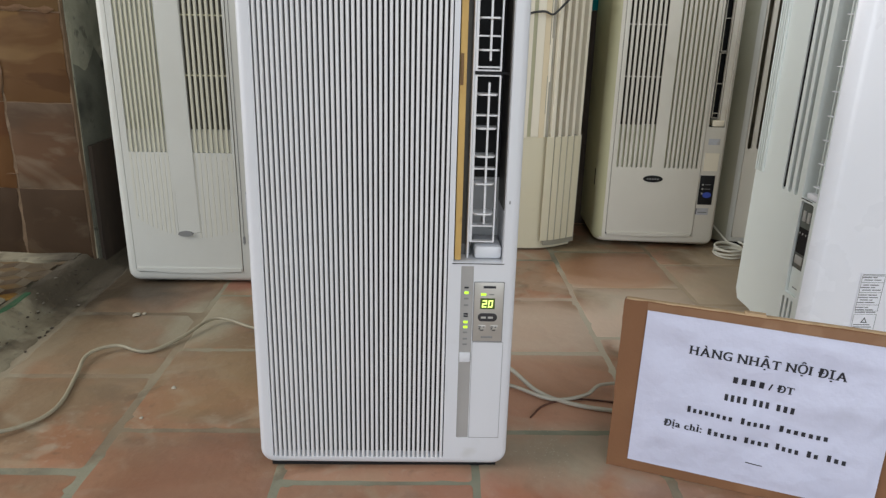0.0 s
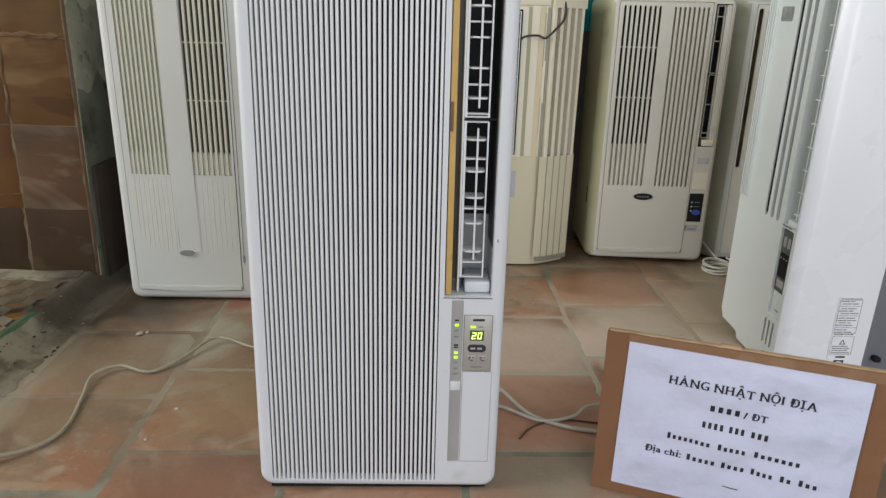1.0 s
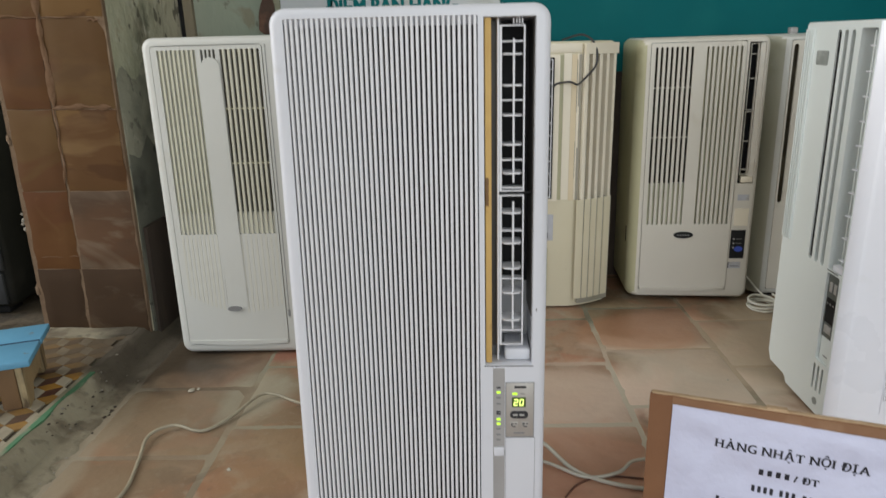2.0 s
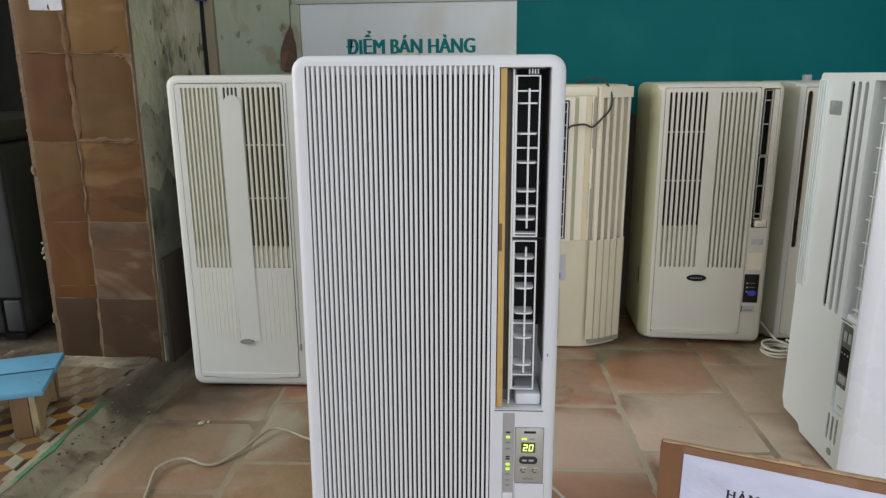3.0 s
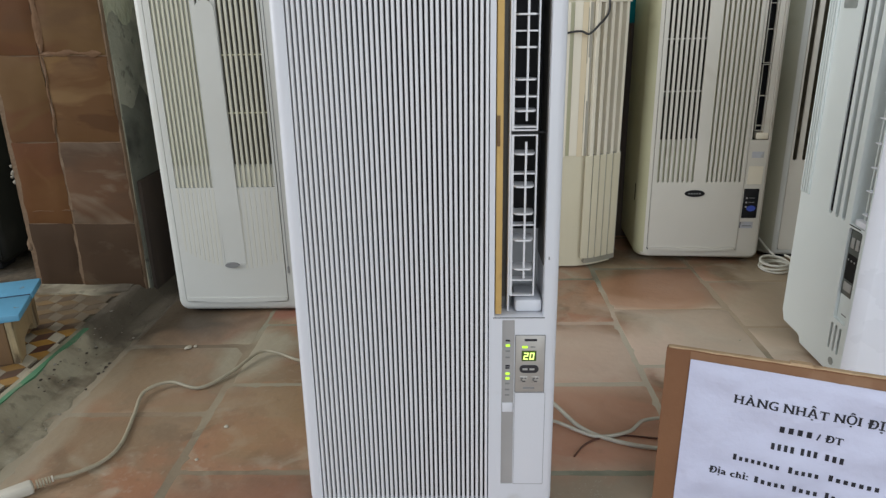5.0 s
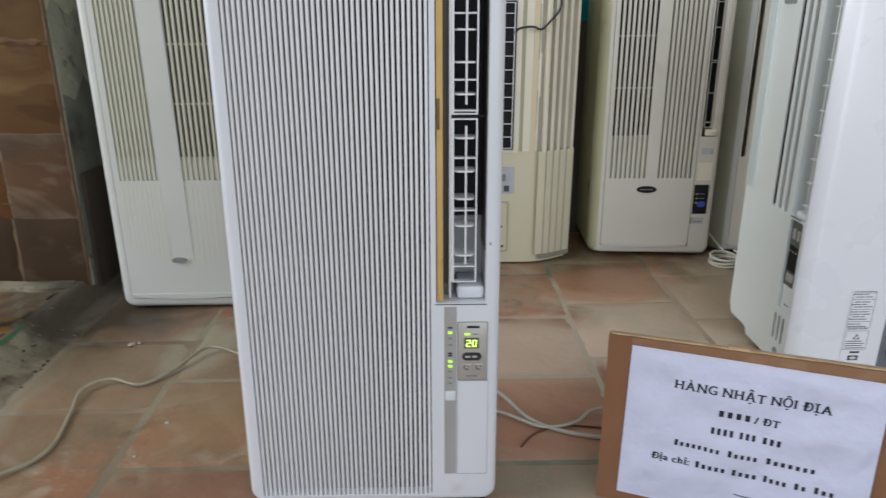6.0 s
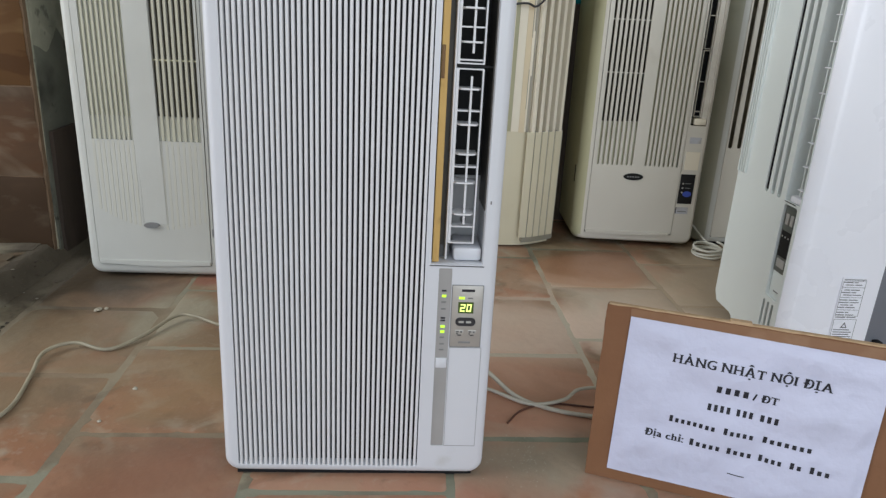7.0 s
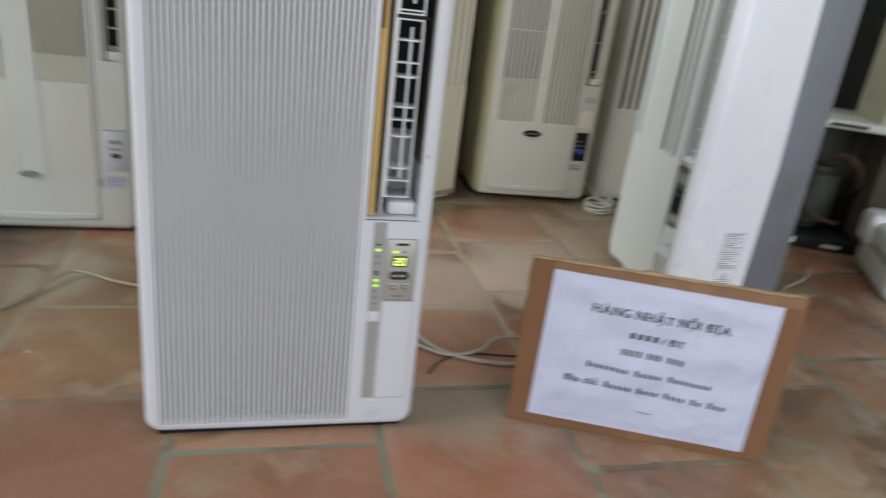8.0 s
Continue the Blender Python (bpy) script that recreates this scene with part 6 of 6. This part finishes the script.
# ---- goods at the east side ----
def chassis():
    c = thing("stripped_unit", pose(1.42, 0.735, 0.0, 0, 0, -24), "dusty dark stripped cooling unit with copper pipes", "machine part")
    part("tray", boxm(-0.13, 0.17, -0.08, 0.22, 0.004, 0.035, bevel=0.004), BLACK, c, "black base tray")
    bm = bmesh.new()
    bmesh.ops.create_cone(bm, cap_ends=True, segments=24, radius1=0.06, radius2=0.06, depth=0.17)
    bmesh.ops.bevel(bm, geom=[e for e in bm.edges if abs(e.verts[0].co.z - e.verts[1].co.z) < 1e-5], offset=0.02, segments=3, affect="EDGES")
    part("compressor", bm, METALDARK, c, "black compressor drum", at=pose(-0.03, 0.03, 0.125))
    part("coil_block", boxm(-0.12, 0.16, 0.15, 0.2, 0.036, 0.32, bevel=0.003), METALDARK, c, "dusty finned coil")
    part("side_plate", boxm(0.085, 0.16, -0.06, 0.149, 0.036, 0.33, bevel=0.003), BROWNMETAL, c, "dusty brown side plate")
    part("frame_post", boxm(-0.128, -0.078, -0.05, -0.04, 0.036, 0.325, bevel=0.002), GREENMETAL, c, "dull green upright plate")
    for z in (0.12, 0.22):
        part("bracket", boxm(-0.122, -0.085, -0.056, -0.0505, z, z + 0.012, bevel=0.002), LIGHTKEY, c, "small pale bracket")
    part("pipe", rail([(-0.02, 0.02, 0.21), (0.0, -0.02, 0.25), (0.05, -0.03, 0.22), (0.07, 0.02, 0.15), (0.06, 0.1, 0.12)], 0.005), COPPER, c, "bent copper pipe")
    part("pipe", rail([(-0.06, 0.04, 0.2), (-0.07, -0.03, 0.16), (-0.04, -0.05, 0.09), (0.03, -0.05, 0.07)], 0.005), COPPER, c, "bent copper pipe")
    part("tag", boxm(-0.11, -0.07, -0.082, -0.0805, 0.012, 0.028), LABEL, c, "small pale tag")
    part("tag", boxm(0.0, 0.045, -0.082, -0.0805, 0.010, 0.020), OLDLABEL, c, "small soiled tag")
    return c


chassis()


def stacked():
    u = root(pose(1.345, 0.66, 0.332, 0, 0, -28), "air_conditioner", "dull olive-cream window air conditioner body stacked over the stripped unit")
    part("housing", shell(0.085, 0.62, 0.22, 0.012, 0.010, [rr(-0.02, 0.03, 0.30, 0.58, 0.004, 2)], lip=0.008), OLIVE_OLD, u, "dull olive-cream housing", at=pose(0.112, 0, 0))
    part("backing", boxm(0.090, 0.144, 0.010, 0.013, 0.298, 0.582), GROOVE, u)
    part("base_rail", boxm(-0.075, 0.15, -0.02, 0.22, -0.004, 0.016, bevel=0.004), IVORY, u, "pale base rail")
    part("slot", boxm(-0.045, 0.04, -0.0215, -0.018, 0.001, 0.010, bevel=0.002), BLACK, u, "black slot")
    return u


stacked()
# assumed cabinet, added as a black backdrop for the dark gap here
cab = thing("cabinet", pose(1.30, 0.93, 0.0, 0, 0, -4), "tall black cabinet added as backdrop to the stacked goods", "cabinet")
part("body", boxm(0.0, 0.8, 0.0, 0.24, 0.03, 1.25, bevel=0.006), CHARCOAL, cab, "black painted body")
part("door", boxm(0.01, 0.395, -0.014, -0.0005, 0.05, 1.23, bevel=0.003), CHARCOAL, cab, "black door")
part("door", boxm(0.405, 0.79, -0.014, -0.0005, 0.05, 1.23, bevel=0.003), CHARCOAL, cab, "black door")
part("plinth", boxm(0.02, 0.78, 0.02, 0.23, 0.0, 0.0295), BLACK, cab)

casing = thing("plastic_casing", pose(1.295, 0.36, 0.0, 0, 0, 60.4), "pale green-white plastic casing lying by the goods", "casing")
part("shell", boxm(0.0, 0.27, -0.26, 0.0, 0.004, 0.138, bevel=0.022, seg=4), MINT, casing, "pale green-white shell")
part("corner_cap", boxm(0.19, 0.28, -0.08, 0.012, 0.07, 0.150, bevel=0.016, seg=4), COOL, casing, "white rounded corner cap")
part("vent", boxm(0.03, 0.16, -0.0004, 0.003, 0.08, 0.09, bevel=0.001, seg=1), INKGREY, casing, "dark narrow vent")

# ---- crumbs ----
def crumbs():
    for k, (x, y, s) in enumerate(((-0.548, 0.508, 0.007), (-0.535, 0.516, 0.004), (-0.370, 0.216, 0.004), (-0.388, 0.125, 0.0035), (0.62, 0.52, 0.003), (0.45, 0.40, 0.003), (0.86, 0.12, 0.008))):
        bm = bmesh.new()
        bmesh.ops.create_icosphere(bm, subdivisions=2, radius=s)
        for v in bm.verts:
            v.co += Vector((1, 1, 1)) * s * 0.5 * noise.noise(v.co * 160 + Vector((k, k, k)))
            v.co.z *= 0.4
        ob = part("crumb", bm, CRUMB, None, at=pose(x, y, s * 0.3, 0, 0, 40 * k))
        tagged(ob, "small pale crumb of plaster on the floor", "debris", "crumbs on the floor")


crumbs()


def rubble():
    """Loose grains of old mortar and dirt along the cement fillet."""
    rnd = random.Random(12)
    for name_, m, many, y0, y1, label in (("rubble", DADO, 110, 0.30, 0.76, "dark grains of dirt along the cement fillet"), ("mortar_grains", LIME, 60, -0.05, 0.62, "pale mortar grains along the cement fillet")):
        bm = bmesh.new()
        for k in range(many):
            y = rnd.uniform(y0, y1)
            x = rnd.uniform(LINE_X - 0.012, FOOT_X + 0.035)
            s = rnd.choice((0.0009, 0.0012, 0.0015, 0.002, 0.0028))
            z = LEDGE * (1 - min(max((x - LINE_X) / (FOOT_X - LINE_X), 0), 1)) ** 1.1 + 0.0025
            got = bmesh.ops.create_icosphere(bm, subdivisions=1, radius=s)
            for v in got["verts"]:
                v.co *= 1 + 0.7 * noise.noise(v.co * 700 + Vector((k, 3, 1)))
                v.co = Vector((v.co.x * 1.3 + x, v.co.y * 1.5 + y, v.co.z * 0.5 + z - 0.0012))
        ob = part(name_, bm, m, None, sharp=50)
        tagged(ob, label, "debris", kind="stuff")


rubble()


def powder():
    """White plaster powder spilt beside the running unit."""
    rnd = random.Random(21)
    bm = bmesh.new()
    for k in range(150):
        x, y = 0.222 + rnd.gauss(0, 0.020), 0.036 + rnd.gauss(0, 0.026)
        s = rnd.choice((0.00022, 0.0003, 0.0003, 0.0006))
        got = bmesh.ops.create_icosphere(bm, subdivisions=1, radius=s)
        for v in got["verts"]:
            v.co = Vector((v.co.x * 1.6 + x, v.co.y * 1.6 + y, v.co.z * 0.5 + 0.0006))
    ob = part("plaster_powder", bm, CRUMB, None, sharp=60)
    tagged(ob, "white plaster powder on the floor tiles", "debris", kind="stuff")


powder()
cloth = rough_block(-0.744, -0.702, 1.168, 1.182, 0.948, 1.25, 8, 0.006, 9)
tagged(part("hanging_cloth", cloth, BLUECLOTH, None, sharp=70), "dark blue cloth hanging by the door post", "cloth")


# ---- pieces ----
def floor_tiles():
    """Square tiles in columns, each column shifted; the letters say a tile's colour, D with shade painted in."""
    wide, deep, gap = 0.266, 0.262, 0.0068
    columns = ((-0.005, "PPBBDD"), (0.095, "SCBBRB"), (-0.030, "PRRRBB"), (0.088, "PRSRSR"), (0.156, "RPSBBB"), (0.06, "PPBBBB"), (0.14, "RPBBBB"))
    codes = "RBOPSDC"
    sx, sy = wide / 2 - gap / 2, deep / 2 - gap / 2
    made = {}

    def worn(c, kind):
        """A square tile with worn, chipped edges."""
        bm = bmesh.new()
        edge = rr(-sx, sx, -sy, sy, 0.006, 2)
        base = []
        for a, b in zip(edge, edge[1:] + edge[:1]):
            n = max(1, int(math.dist(a, b) / 0.011))
            base += [(a[0] + (b[0] - a[0]) * k / n, a[1] + (b[1] - a[1]) * k / n) for k in range(n)]
        rim = []
        for x, y in base:
            q = Vector((x * 22, y * 22, kind * 7.3))
            chip = max(0, noise.noise(q * 2.1 + Vector((5, 5, 5))) - 0.28) * 0.016
            f = 1 - (0.0022 * noise.noise(q) + 0.0012 + chip) / 0.13
            rim.append((x * f, y * f))
        lo_ = [bm.verts.new((x, y, -0.012)) for x, y in rim]
        mid = [bm.verts.new((x, y, -0.0009)) for x, y in rim]
        up_ = [bm.verts.new((x * 0.977, y * 0.977, 0.0)) for x, y in rim]
        ring(bm, lo_, mid)
        ring(bm, mid, up_)
        bm.faces.new(up_)
        return bm

    for i in range(12):
        x0 = -0.413 + (i - 1) * wide
        off, row = columns[i % 7]
        for j in range(-10, 5):
            y0 = off + j * deep
            if y0 > BACK_Y or y0 + deep < -2.7:
                continue
            c = row[j + 1] if 0 <= j + 1 < len(row) and i < 7 else random.choice("RPPBO")
            kind = (i * 3 + j) % 4
            at = pose(x0 + wide / 2, y0 + deep / 2, random.uniform(-0.0005, 0.0005), random.uniform(-0.12, 0.12), random.uniform(-0.12, 0.12), random.uniform(-0.6, 0.6) + 180 * (j % 2)) @ Matrix.Diagonal((random.uniform(0.985, 1.01), random.uniform(0.985, 1.01), 1, 1))
            if (c, kind) not in made:
                made[c, kind] = part("tile", worn(c, kind), TILES[codes.index(c)], ground, "worn terracotta tile", at=at, sharp=60)
            else:
                share("tile", made[c, kind], ground, at)


def cladding():
    """Sandstone tiles on the wall's end: a narrow and a wide one in each course."""
    heights = [0.168, 0.197, 0.194, 0.203, 0.20, 0.2, 0.2, 0.2, 0.2, 0.2, 0.2, 0.2, 0.2]
    joints = [0.110, 0.114, 0.114, 0.114, 0.117]
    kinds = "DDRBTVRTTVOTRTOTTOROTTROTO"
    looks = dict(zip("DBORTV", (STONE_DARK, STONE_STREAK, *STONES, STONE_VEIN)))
    z = 0.035
    for k, h in enumerate(heights):
        xm = PX0 + joints[k % 5]
        for side, (x0, x1) in enumerate(((PX0 + 0.003, xm - 0.0036), (xm + 0.0036, PX1 - 0.0025))):
            w = x1 - x0
            b = bmesh.new()
            box(b, -w / 2, w / 2, -0.009, 0.009, -h / 2 + 0.0013, h / 2 - 0.0013)
            bmesh.ops.subdivide_edges(b, edges=[e for e in b.edges if e.calc_length() > 0.05], cuts=7, use_grid_fill=True)
            for v in b.verts:
                q = v.co * 34 + Vector((k * 3.1, x0 * 20, 1))
                wear = 0.0028 if min(w / 2 - abs(v.co.x), h / 2 - 0.0013 - abs(v.co.z)) < 0.002 and v.co.y < 0 else 0.0
                v.co += Vector((0.0042 * noise.noise(q), 0.0016 * noise.noise(q + Vector((4, 4, 4))) + wear, 0.0022 * noise.noise(q + Vector((9, 1, 5)))))
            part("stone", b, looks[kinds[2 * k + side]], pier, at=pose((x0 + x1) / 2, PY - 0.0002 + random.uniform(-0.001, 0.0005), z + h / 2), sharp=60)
        z += h


def smears():
    """Pale mortar smeared unevenly over the joints of the cladding."""
    runs = ((0.117, 0.60, 0.114, 0.80, 0.0070), (0.114, 0.80, 0.112, 1.0, 0.0075), (0.113, 0.42, 0.116, 0.60, 0.0034), (0.112, 0.598, 0.252, 0.600, 0.0052), (0.01, 0.797, 0.20, 0.797, 0.0020), (0.225, 0.79, 0.252, 0.79, 0.0035), (0.02, 0.235, 0.12, 0.237, 0.0022))
    for k, (xa, za, xb, zb, wide) in enumerate(runs):
        bm = bmesh.new()
        last = None
        n = 28
        up = abs(zb - za) > abs(xb - xa)
        for j in range(n + 1):
            t = j / n
            q = Vector((t * 5 + k * 9.1, 2.0, 1.0))
            wob = 0.005 * noise.noise(q * 0.8) + 0.0012 * noise.noise(q * 3)
            w = wide * (1 + 1.1 * noise.noise(q * 0.9 + Vector((7, 0, 0))) + 0.3 * noise.noise(q * 5)) * min(1, 6 * t + 0.2, 6 * (1 - t) + 0.2)
            w = max(w, 0.0008)
            x, z = PX0 + xa + (xb - xa) * t, za + (zb - za) * t
            row = []
            for e in (-1.0, -0.3, 0.3, 1.0):
                d = wob + e * w
                lift = 0.0002 + 0.0006 * noise.noise(q * 3 + Vector((e, 0, 3))) if abs(e) < 0.9 else -0.0012
                row.append(bm.verts.new((x + (d if up else 0), PY - 0.0098 - lift, z + (0 if up else d))))
            if last:
                for i in range(3):
                    bm.faces.new((last[i], last[i + 1], row[i + 1], row[i]))
            last = row
        bmesh.ops.recalc_face_normals(bm, faces=bm.faces[:])
        part("mortar_smear", bm, SMEAR, pier, "pale smeared mortar", sharp=80)


cladding()
smears()
floor_tiles()
